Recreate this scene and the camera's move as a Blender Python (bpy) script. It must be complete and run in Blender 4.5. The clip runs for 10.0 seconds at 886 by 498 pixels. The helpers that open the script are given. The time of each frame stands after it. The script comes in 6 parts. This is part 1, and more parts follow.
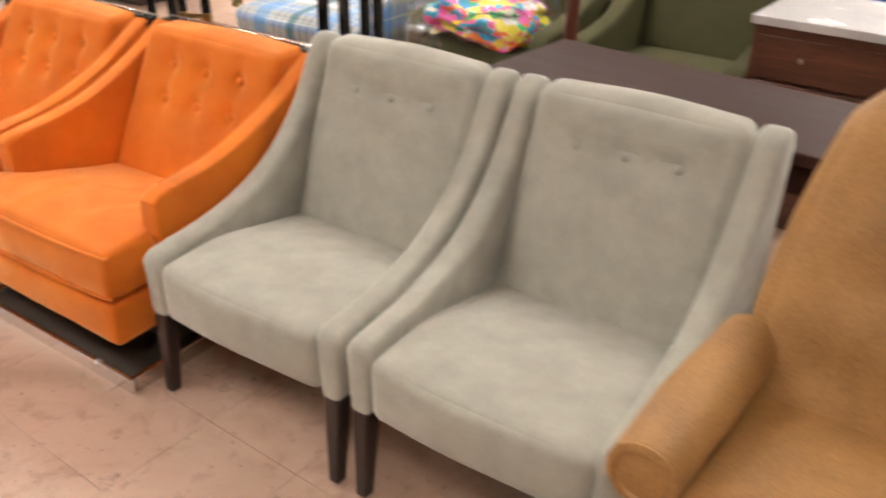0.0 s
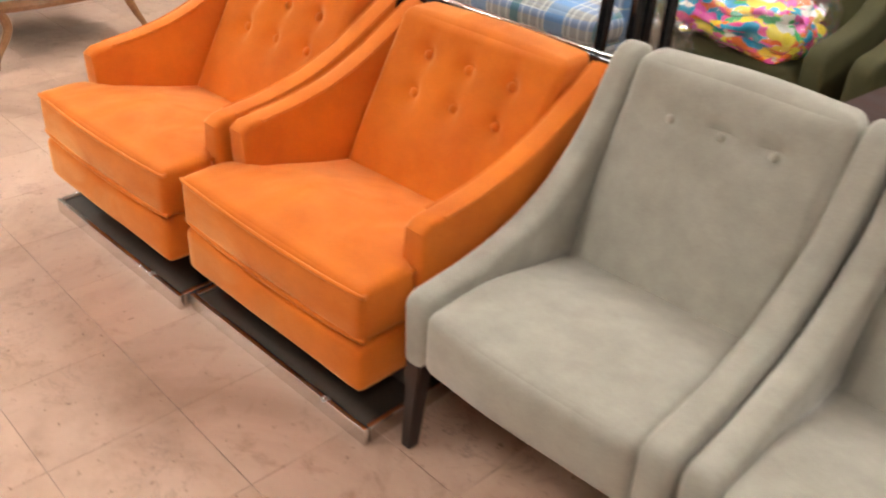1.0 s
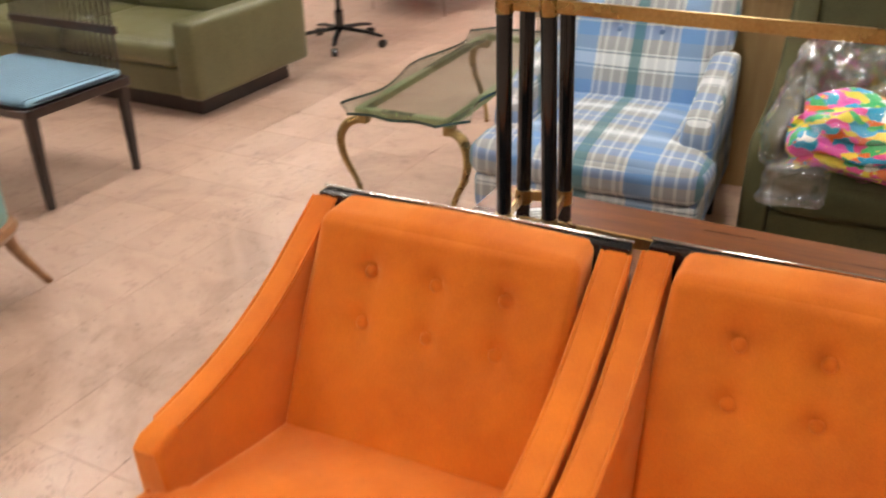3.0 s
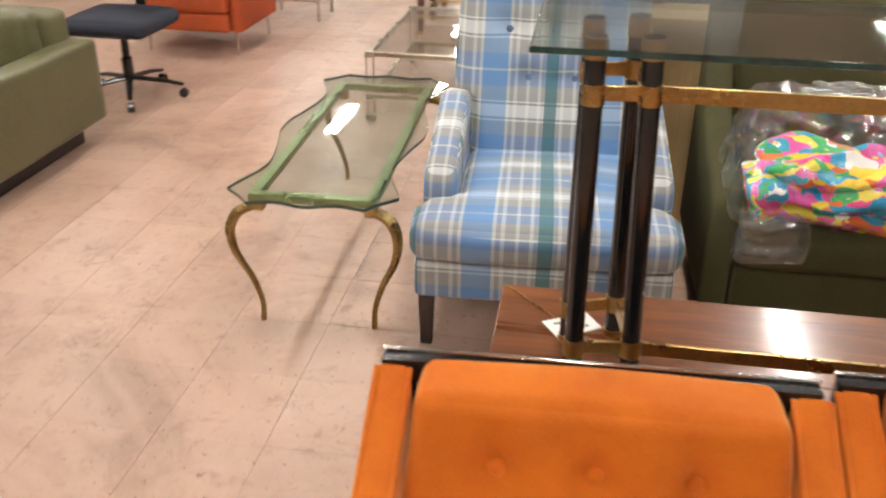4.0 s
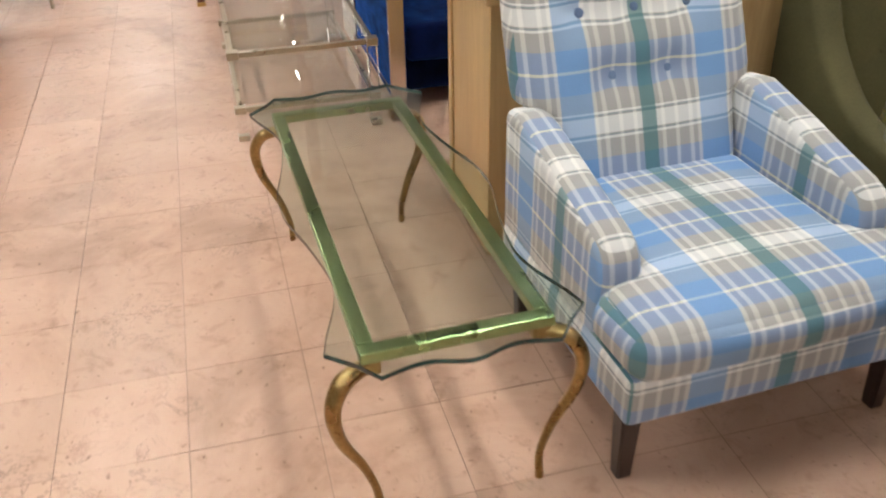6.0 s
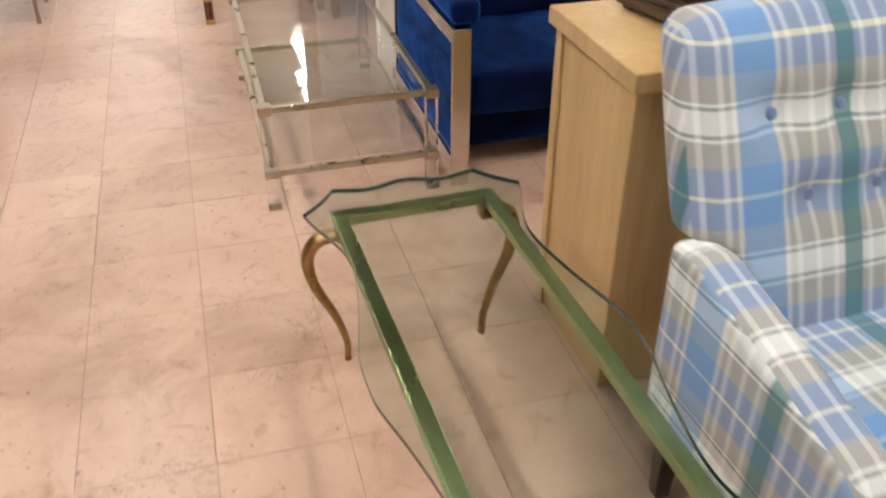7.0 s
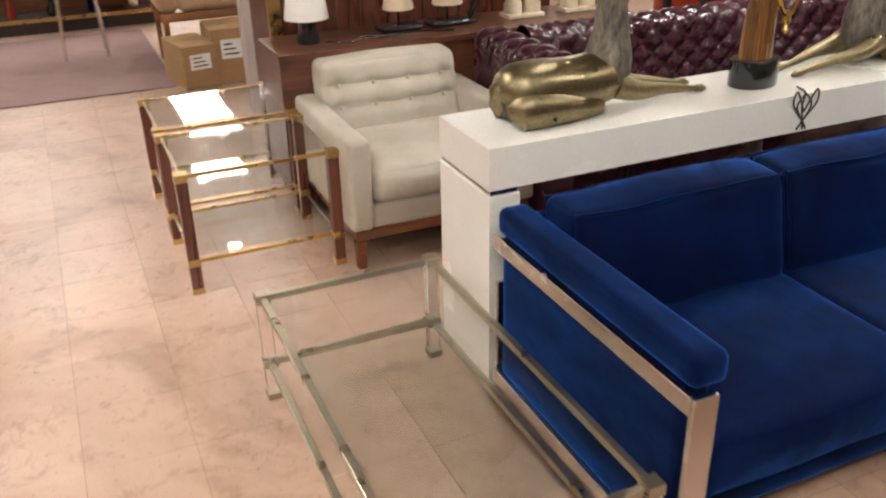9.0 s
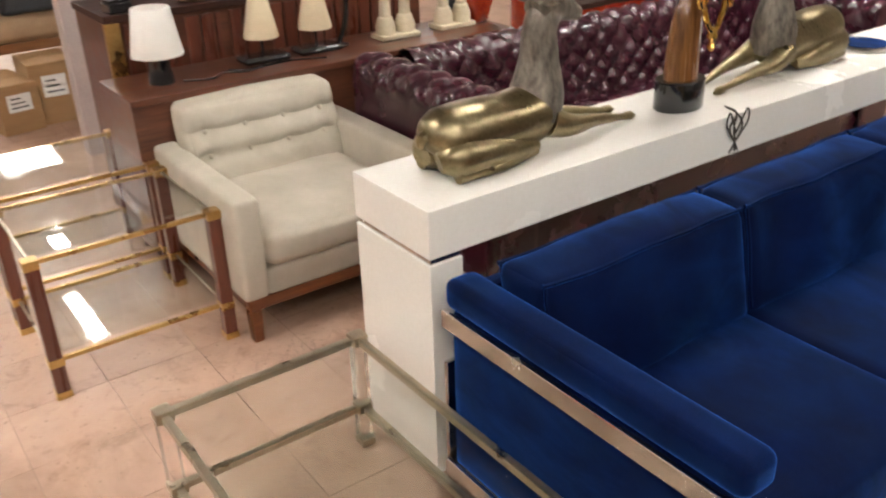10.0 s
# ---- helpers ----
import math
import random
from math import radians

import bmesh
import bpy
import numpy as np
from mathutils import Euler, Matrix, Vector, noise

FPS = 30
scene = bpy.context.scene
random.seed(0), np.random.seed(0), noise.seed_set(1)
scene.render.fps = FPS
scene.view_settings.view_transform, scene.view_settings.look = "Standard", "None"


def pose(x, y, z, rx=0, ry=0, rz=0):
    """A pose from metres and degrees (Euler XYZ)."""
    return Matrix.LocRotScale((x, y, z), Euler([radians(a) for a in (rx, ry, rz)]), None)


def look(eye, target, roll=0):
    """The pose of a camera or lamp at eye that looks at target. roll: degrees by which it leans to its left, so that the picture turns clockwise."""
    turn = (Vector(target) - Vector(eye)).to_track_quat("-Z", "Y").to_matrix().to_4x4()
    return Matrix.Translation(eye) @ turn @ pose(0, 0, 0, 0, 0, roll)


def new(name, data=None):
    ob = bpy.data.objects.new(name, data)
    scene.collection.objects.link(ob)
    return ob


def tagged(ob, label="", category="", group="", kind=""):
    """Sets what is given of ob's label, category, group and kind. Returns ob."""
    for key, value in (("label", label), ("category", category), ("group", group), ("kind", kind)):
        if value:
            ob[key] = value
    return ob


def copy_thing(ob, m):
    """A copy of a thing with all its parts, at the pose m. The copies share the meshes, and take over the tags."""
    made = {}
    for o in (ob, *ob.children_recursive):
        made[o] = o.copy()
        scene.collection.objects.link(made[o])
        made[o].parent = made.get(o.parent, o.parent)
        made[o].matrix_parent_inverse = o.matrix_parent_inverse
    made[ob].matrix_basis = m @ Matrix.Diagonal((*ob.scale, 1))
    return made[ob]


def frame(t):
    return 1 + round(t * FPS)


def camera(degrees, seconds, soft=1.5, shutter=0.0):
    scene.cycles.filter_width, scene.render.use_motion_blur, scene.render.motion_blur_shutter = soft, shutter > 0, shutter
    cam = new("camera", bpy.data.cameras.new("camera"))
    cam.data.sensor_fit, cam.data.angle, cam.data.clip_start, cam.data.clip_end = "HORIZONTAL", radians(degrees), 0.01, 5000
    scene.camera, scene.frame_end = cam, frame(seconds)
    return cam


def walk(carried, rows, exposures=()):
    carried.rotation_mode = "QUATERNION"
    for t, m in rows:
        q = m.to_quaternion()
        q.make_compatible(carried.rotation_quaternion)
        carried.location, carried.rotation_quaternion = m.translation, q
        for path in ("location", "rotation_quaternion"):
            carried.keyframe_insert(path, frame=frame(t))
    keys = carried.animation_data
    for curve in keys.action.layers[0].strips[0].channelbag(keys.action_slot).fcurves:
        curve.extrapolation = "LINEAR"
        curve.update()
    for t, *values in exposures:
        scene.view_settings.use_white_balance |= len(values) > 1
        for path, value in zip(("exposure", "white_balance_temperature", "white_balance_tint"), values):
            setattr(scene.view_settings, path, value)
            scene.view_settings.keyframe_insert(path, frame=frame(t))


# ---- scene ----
cam = camera(53.7, 10.0, 2.0, 0.4)
PATH = [
    (0, (-0.075, 0.116, 1.43), (-1.139, 1.509, 0.466), 0.4),
    (0.5, (-0.359, 0.115, 1.433), (-1.554, 1.399, 0.472), 3.5),
    (1, (-0.698, 0.153, 1.41), (-1.895, 1.363, 0.36), 3.7),
    (1.5, (-1.062, 0.134, 1.447), (-2.225, 1.376, 0.395), 0.3),
    (2, (-1.402, 0.151, 1.464), (-2.488, 1.474, 0.43), 0.5),
    (2.5, (-1.775, 0.264, 1.48), (-2.808, 1.64, 0.461), -0.9),
    (3, (-2.176, 0.353, 1.488), (-3.016, 1.91, 0.555), -1.2),
    (3.2, (-2.327, 0.393, 1.51), (-3.019, 2.019, 0.574), -0.6),
    (4.3, (-3.19, 0.739, 1.515), (-3.241, 2.523, 0.613), 0.7),
    (4.5, (-3.33, 0.822, 1.519), (-3.194, 2.598, 0.609), 0.9),
    (4.7, (-3.449, 0.896, 1.521), (-3.248, 2.65, 0.581), 1.8),
    (5, (-3.622, 1.053, 1.503), (-3.407, 2.818, 0.586), 0.6),
    (5.2, (-3.743, 1.18, 1.492), (-3.52, 2.925, 0.541), -0.9),
    (6.3, (-4.16, 1.864, 1.491), (-3.691, 3.485, 0.417), -1.0),
    (6.5, (-4.17, 2.027, 1.488), (-3.709, 3.654, 0.419), -1.4),
    (7, (-4.204, 2.39, 1.494), (-3.742, 3.997, 0.396), 0.2),
    (7.5, (-4.303, 2.772, 1.516), (-3.731, 4.37, 0.458), -0.2),
    (8, (-4.336, 3.141, 1.537), (-3.735, 4.77, 0.545), -1.2),
    (8.5, (-4.366, 3.51, 1.59), (-3.752, 5.186, 0.686), -0.4),
    (9, (-4.451, 3.85, 1.607), (-3.737, 5.496, 0.723), -1.4),
    (9.5, (-4.513, 4.14, 1.639), (-3.613, 5.718, 0.802), -1.3),
    (10, (-4.473, 4.342, 1.62), (-3.44, 5.805, 0.729), -1.8),
]
walk(cam, [(t, look(eye, target, roll)) for t, eye, target, roll in PATH], [(0, 0.4), (1, 0.26), (2, 0.06), (3, -0.1), (4.5, -0.14), (5, -0.15), (6.5, -0.18), (8, -0.08), (10, 0.1)])

# ---- light ----
world = bpy.data.worlds.new("world")
scene.world = world
world.use_nodes = True
world.node_tree.nodes["Background"].inputs[0].default_value = (1.0, 0.96, 0.92, 1)
world.node_tree.nodes["Background"].inputs[1].default_value = 0.1
LAMP = 92.0  # strength of the fluorescent diffusers


# ---- helpers of this scene ----
def part(name, bm, material, parent, label=""):
    me = bpy.data.meshes.new(name)
    bmesh.ops.recalc_face_normals(bm, faces=bm.faces[:])
    for e in bm.edges:
        if len(e.link_faces) == 2 and e.calc_face_angle(0.0) > radians(38):
            e.smooth = False
    for f in bm.faces:
        f.smooth = True
    bm.to_mesh(me)
    bm.free()
    me.materials.append(material)
    ob = new(name, me)
    ob.parent = parent
    return tagged(ob, label)


def thing(name, x, y, z=0.0, rz=0.0, label="", category="", group="", kind=""):
    ob = new(name)
    ob.empty_display_size = 0.1
    ob.matrix_basis = pose(x, y, z, 0, 0, rz)
    return tagged(ob, label, category, group, kind)


def rbox(x0, x1, y0, y1, z0, z1, r=0.006, seg=2):
    bm = bmesh.new()
    bmesh.ops.create_cube(bm, size=1)
    for v in bm.verts:
        v.co = ((x0 + x1) / 2 + v.co.x * (x1 - x0), (y0 + y1) / 2 + v.co.y * (y1 - y0), (z0 + z1) / 2 + v.co.z * (z1 - z0))
    if r:
        bmesh.ops.bevel(bm, geom=bm.edges[:], offset=r, segments=seg, affect="EDGES", profile=0.5)
        flats(bm, 6)
    return bm


def flats(bm, n):
    """Keeps the n largest faces truly flat."""
    for f in sorted(bm.faces, key=lambda q: -q.calc_area())[:n]:
        for e in f.edges:
            e.smooth = False


def merge(*bms):
    out = bmesh.new()
    for b in bms:
        me = bpy.data.meshes.new("tmp")
        b.to_mesh(me)
        b.free()
        out.from_mesh(me)
        bpy.data.meshes.remove(me)
    return out


def soft(x0, x1, y0, y1, z0, z1, r=0.04, puff=0.015, n=14, wob=0.004, deform=None):
    """A stuffed form: a rounded block whose faces swell, with slight unevenness. deform moves each point."""
    bm = bmesh.new()
    bmesh.ops.create_cube(bm, size=2)
    bmesh.ops.subdivide_edges(bm, edges=bm.edges[:], cuts=n, use_grid_fill=True)
    h = Vector(((x1 - x0) / 2, (y1 - y0) / 2, (z1 - z0) / 2))
    c = Vector(((x1 + x0) / 2, (y1 + y0) / 2, (z1 + z0) / 2))
    r = min(r, h.x * 0.98, h.y * 0.98, h.z * 0.98)
    for v in bm.verts:
        s = [math.sin(a * math.pi / 2) for a in v.co]
        p = Vector([s[i] * h[i] for i in range(3)])
        q = Vector([max(-(h[i] - r), min(h[i] - r, p[i])) for i in range(3)])
        d = p - q
        if d.length > 1e-6:
            p = q + d.normalized() * r
        for i in range(3):
            if abs(s[i]) > 0.999:
                o = [s[j] for j in range(3) if j != i]
                p[i] += math.copysign(puff * (1 - o[0] ** 2) * (1 - o[1] ** 2), s[i])
        p = p + c
        p += wob * Vector((noise.noise(p * 5), noise.noise(p * 5 + Vector((9, 1, 2))), noise.noise(p * 5 + Vector((3, 7, 5)))))
        v.co = deform(p) if deform else p
    return bm


def prism(profile, x0, x1, r=0.012, seg=3):
    """A (y, z) outline drawn out along x, with rounded edges."""
    bm = bmesh.new()
    a = [bm.verts.new((x0, y, z)) for y, z in profile]
    b = [bm.verts.new((x1, y, z)) for y, z in profile]
    n = len(profile)
    bm.faces.new(a)
    bm.faces.new(b[::-1])
    for i in range(n):
        bm.faces.new((a[i], b[i], b[(i + 1) % n], a[(i + 1) % n]))
    bmesh.ops.recalc_face_normals(bm, faces=bm.faces[:])
    if r:
        caps = [e for e in bm.edges if abs(e.verts[0].co.x - e.verts[1].co.x) < 1e-6]
        bmesh.ops.bevel(bm, geom=caps, offset=r, segments=seg, affect="EDGES", profile=0.5, clamp_overlap=True)
    return bm


def curve(points, n=8):
    """A smooth line through the points (Catmull-Rom)."""
    p = [Vector(q) for q in points]
    p = [2 * p[0] - p[1]] + p + [2 * p[-1] - p[-2]]
    out = []
    for i in range(1, len(p) - 2):
        for k in range(n):
            t = k / n
            out.append(0.5 * (2 * p[i] + (p[i + 1] - p[i - 1]) * t + (2 * p[i - 1] - 5 * p[i] + 4 * p[i + 1] - p[i + 2]) * t * t
                              + (3 * p[i] - p[i - 1] - 3 * p[i + 1] + p[i + 2]) * t ** 3))
    return out + [p[-2]]


def tube(points, r, n=8, flat=1.0):
    """A round (or flattened) rod along points; r may be a list."""
    pts = [Vector(q) for q in points]
    rs = list(r) if isinstance(r, (list, tuple)) else [r] * len(pts)
    if len(rs) != len(pts):
        rs = [float(v) for v in np.interp(np.linspace(0, 1, len(pts)), np.linspace(0, 1, len(rs)), rs)]
    bm = bmesh.new()
    rings = []
    t0 = (pts[1] - pts[0]).normalized()
    side = t0.cross(Vector((0, 0, 1)))
    side = side.normalized() if side.length > 0.05 else t0.cross(Vector((0, 1, 0))).normalized()
    for i, p in enumerate(pts):
        t = (pts[min(i + 1, len(pts) - 1)] - pts[max(i - 1, 0)]).normalized()
        side = (side - t * side.dot(t)).normalized()
        up = t.cross(side)
        rings.append([bm.verts.new(p + rs[i] * (math.cos(a) * side + flat * math.sin(a) * up)) for a in [2 * math.pi * k / n for k in range(n)]])
    for a, b in zip(rings, rings[1:]):
        for k in range(n):
            bm.faces.new((a[k], a[(k + 1) % n], b[(k + 1) % n], b[k]))
    bm.faces.new(rings[0])
    bm.faces.new(rings[-1][::-1])
    return bm


def lathe(profile, n=24, x=0.0, y=0.0, sx=1.0, sy=1.0):
    bm = bmesh.new()
    rings = [[bm.verts.new((x + sx * r * math.cos(2 * math.pi * k / n), y + sy * r * math.sin(2 * math.pi * k / n), z)) for k in range(n)] for r, z in profile]
    for a, b in zip(rings, rings[1:]):
        for k in range(n):
            bm.faces.new((a[k], a[(k + 1) % n], b[(k + 1) % n], b[k]))
    bm.faces.new(rings[0][::-1])
    bm.faces.new(rings[-1])
    return bm


def slab(outline, z0, z1, r=0.0, seg=2):
    """An (x, y) outline with thickness."""
    bm = bmesh.new()
    a = [bm.verts.new((x, y, z0)) for x, y in outline]
    b = [bm.verts.new((x, y, z1)) for x, y in outline]
    n = len(a)
    bm.faces.new(a[::-1])
    bm.faces.new(b)
    rim = [bm.faces.new((a[i], a[(i + 1) % n], b[(i + 1) % n], b[i])) for i in range(n)]
    if r:
        caps = [e for e in bm.edges if abs(e.verts[0].co.z - e.verts[1].co.z) < 1e-6]
        bmesh.ops.bevel(bm, geom=caps, offset=r, segments=seg, affect="EDGES", profile=0.5)
        flats(bm, 2)
    return bm


def button(x, y, z, r=0.011, normal=(0, -1, 0.35)):
    bm = bmesh.new()
    bmesh.ops.create_uvsphere(bm, u_segments=10, v_segments=6, radius=r)
    m = Vector(normal).to_track_quat("Z", "Y").to_matrix().to_4x4()
    bmesh.ops.transform(bm, matrix=Matrix.Translation((x, y, z)) @ m @ Matrix.Diagonal((1, 1, 0.55, 1)), verts=bm.verts[:])
    return bm


def tapered(x, y, z0, z1, a, b, dx=0.0, dy=0.0):
    """A square leg from half width a at z0 (shifted by dx, dy) to b at z1."""
    bm = bmesh.new()
    lo = [bm.verts.new((x + dx + i * a, y + dy + j * a, z0)) for i, j in ((-1, -1), (1, -1), (1, 1), (-1, 1))]
    hi = [bm.verts.new((x + i * b, y + j * b, z1)) for i, j in ((-1, -1), (1, -1), (1, 1), (-1, 1))]
    bm.faces.new(lo[::-1])
    bm.faces.new(hi)
    for k in range(4):
        bm.faces.new((lo[k], lo[(k + 1) % 4], hi[(k + 1) % 4], hi[k]))
    bmesh.ops.bevel(bm, geom=[e for e in bm.edges], offset=0.004, segments=2, affect="EDGES")
    return bm


# ---- materials ----
def shader(name):
    m = bpy.data.materials.new(name)
    m.use_nodes = True
    t = m.node_tree
    return m, t, t.nodes["Principled BSDF"]


def node(t, kind, **inputs):
    n = t.nodes.new(kind)
    for k, v in inputs.items():
        n.inputs[k.replace("_", " ")].default_value = v
    return n


def ramp(t, stops, interpolation="LINEAR"):
    n = t.nodes.new("ShaderNodeValToRGB")
    e = n.color_ramp.elements
    n.color_ramp.interpolation = interpolation
    while len(e) < len(stops):
        e.new(0.5)
    for el, (p, c) in zip(e, stops):
        el.position, el.color = p, (*c, 1)
    return n


def surface(name, a, b, rough=0.6, metal=0.0, big=4.0, fine=120.0, bump=0.15, sheen=0.0, stretch=(1, 1, 1), spec=0.5, coat=0.0, contrast=0.35, tint=None, vary=0.0, nap=0.35, grain=0.45):
    """Two-tone procedural surface: broad patches, fine grain, relief and uneven gloss."""
    m, t, p = shader(name)
    co = node(t, "ShaderNodeTexCoord")
    mp = node(t, "ShaderNodeMapping", Scale=stretch)
    t.links.new(co.outputs["Object"], mp.inputs[0])
    n1 = node(t, "ShaderNodeTexNoise", Scale=big, Detail=5.0, Roughness=0.6)
    n2 = node(t, "ShaderNodeTexNoise", Scale=fine, Detail=3.0, Roughness=0.6)
    for n in (n1, n2):
        t.links.new(mp.outputs[0], n.inputs["Vector"])
    mix = node(t, "ShaderNodeMath")
    mix.operation = "MULTIPLY_ADD"
    t.links.new(n2.outputs[0], mix.inputs[0])
    mix.inputs[1].default_value = grain
    half = node(t, "ShaderNodeMath")
    half.operation = "MULTIPLY"
    half.inputs[1].default_value = 1 - grain
    t.links.new(n1.outputs[0], half.inputs[0])
    t.links.new(half.outputs[0], mix.inputs[2])
    src = mix.outputs[0]
    if vary:
        info = node(t, "ShaderNodeObjectInfo")
        add = node(t, "ShaderNodeMath")
        add.operation = "MULTIPLY_ADD"
        t.links.new(info.outputs["Random"], add.inputs[0])
        add.inputs[1].default_value = vary
        t.links.new(src, add.inputs[2])
        src = add.outputs[0]
    r = ramp(t, [(0.5 - contrast / 2, a), (0.5 + contrast / 2, b)])
    t.links.new(src, r.inputs[0])
    t.links.new(r.outputs[0], p.inputs["Base Color"])
    rr = node(t, "ShaderNodeMapRange", From_Min=0.3, From_Max=0.7, To_Min=max(0.02, rough - 0.08), To_Max=min(1, rough + 0.08))
    t.links.new(n1.outputs[0], rr.inputs[0])
    t.links.new(rr.outputs[0], p.inputs["Roughness"])
    p.inputs["Metallic"].default_value = metal
    p.inputs["Specular IOR Level"].default_value = spec
    p.inputs["Coat Weight"].default_value = coat
    if sheen:
        n3 = node(t, "ShaderNodeTexNoise", Scale=4.5, Detail=4.0, Roughness=0.6, Distortion=0.8)
        brushed = node(t, "ShaderNodeMapping", Scale=(1.0, 0.55, 1.3))
        t.links.new(co.outputs["Object"], brushed.inputs[0])
        t.links.new(brushed.outputs[0], n3.inputs["Vector"])
        sw = node(t, "ShaderNodeMapRange", From_Min=0.36, From_Max=0.66, To_Min=sheen * 0.45, To_Max=min(1.0, sheen * 1.7))
        t.links.new(n3.outputs[0], sw.inputs[0])
        t.links.new(sw.outputs[0], p.inputs["Sheen Weight"])
        p.inputs["Sheen Roughness"].default_value = nap
        p.inputs["Sheen Tint"].default_value = (*(tint or b), 1)
    if bump:
        bp = node(t, "ShaderNodeBump", Strength=bump, Distance=0.002)
        t.links.new(n2.outputs[0], bp.inputs["Height"])
        t.links.new(bp.outputs[0], p.inputs["Normal"])
    return m


def wood(name, a, b, rough=0.35, along="x", coat=0.3, scale=1.0, figure=1.0):
    m, t, p = shader(name)
    co = node(t, "ShaderNodeTexCoord")
    s = {"x": (1.2, 14, 14), "y": (14, 1.2, 14), "z": (14, 14, 1.2)}[along]
    mp = node(t, "ShaderNodeMapping", Scale=tuple(scale * v for v in s))
    t.links.new(co.outputs["Object"], mp.inputs[0])
    n1 = node(t, "ShaderNodeTexNoise", Scale=1.0, Detail=6.0, Roughness=0.65, Distortion=0.6 * figure)
    n2 = node(t, "ShaderNodeTexNoise", Scale=9.0, Detail=3.0)
    for n in (n1, n2):
        t.links.new(mp.outputs[0], n.inputs["Vector"])
    add = node(t, "ShaderNodeMath")
    add.operation = "MULTIPLY_ADD"
    t.links.new(n2.outputs[0], add.inputs[0])
    add.inputs[1].default_value = 0.35
    t.links.new(n1.outputs[0], add.inputs[2])
    r = ramp(t, [(0.48, a), (0.72, tuple((x + y) / 2 for x, y in zip(a, b))), (0.9, b)])
    t.links.new(add.outputs[0], r.inputs[0])
    t.links.new(r.outputs[0], p.inputs["Base Color"])
    rr = node(t, "ShaderNodeMapRange", From_Min=0.3, From_Max=0.7, To_Min=rough - 0.06, To_Max=rough + 0.08)
    t.links.new(n1.outputs[0], rr.inputs[0])
    t.links.new(rr.outputs[0], p.inputs["Roughness"])
    p.inputs["Coat Weight"].default_value = coat
    p.inputs["Coat Roughness"].default_value = 0.12
    bp = node(t, "ShaderNodeBump", Strength=0.08, Distance=0.001)
    t.links.new(n2.outputs[0], bp.inputs["Height"])
    t.links.new(bp.outputs[0], p.inputs["Normal"])
    return m


def glass(name, colour, rough=0.0, ior=1.45):
    m, t, p = shader(name)
    p.inputs["Base Color"].default_value = (*colour, 1)
    p.inputs["Transmission Weight"].default_value = 1.0
    p.inputs["Roughness"].default_value = rough
    p.inputs["IOR"].default_value = ior
    co = node(t, "ShaderNodeTexCoord")
    n1 = node(t, "ShaderNodeTexNoise", Scale=7.0, Detail=4.0)
    t.links.new(co.outputs["Object"], n1.inputs["Vector"])
    rr = node(t, "ShaderNodeMapRange", From_Min=0.5, From_Max=0.8, To_Min=rough, To_Max=rough + 0.05)
    t.links.new(n1.outputs[0], rr.inputs[0])
    t.links.new(rr.outputs[0], p.inputs["Roughness"])
    return m


def pane(name, colour, gloss=1.0, least=0.008, dull=0.01):
    """Plate glass: lets light straight through, tinted, and mirrors by its angle."""
    m, t, p = shader(name)
    t.nodes.remove(p)
    tr = node(t, "ShaderNodeBsdfTransparent", Color=(*colour, 1))
    gl = node(t, "ShaderNodeBsdfGlossy", Color=(gloss, gloss, gloss, 1), Roughness=0.02)
    co = node(t, "ShaderNodeTexCoord")
    n1 = node(t, "ShaderNodeTexNoise", Scale=9.0, Detail=5.0)
    t.links.new(co.outputs["Object"], n1.inputs["Vector"])
    rr = node(t, "ShaderNodeMapRange", From_Min=0.45, From_Max=0.8, To_Min=dull, To_Max=dull + 0.09)
    t.links.new(n1.outputs[0], rr.inputs[0])
    t.links.new(rr.outputs[0], gl.inputs["Roughness"])
    lw = node(t, "ShaderNodeLayerWeight", Blend=0.5)
    pw = node(t, "ShaderNodeMath")
    pw.operation = "POWER"
    pw.inputs[1].default_value = 4.5
    t.links.new(lw.outputs["Facing"], pw.inputs[0])
    fr = node(t, "ShaderNodeMapRange", To_Min=least, To_Max=0.9)
    t.links.new(pw.outputs[0], fr.inputs[0])
    mx = node(t, "ShaderNodeMixShader")
    t.links.new(fr.outputs[0], mx.inputs[0])
    t.links.new(tr.outputs[0], mx.inputs[1])
    t.links.new(gl.outputs[0], mx.inputs[2])
    t.links.new(mx.outputs[0], t.nodes["Material Output"].inputs[0])
    return m


def glow(name, colour, strength):
    m, t, p = shader(name)
    p.inputs["Base Color"].default_value = (0.8, 0.8, 0.8, 1)
    p.inputs["Emission Color"].default_value = (*colour, 1)
    p.inputs["Emission Strength"].default_value = strength
    return m


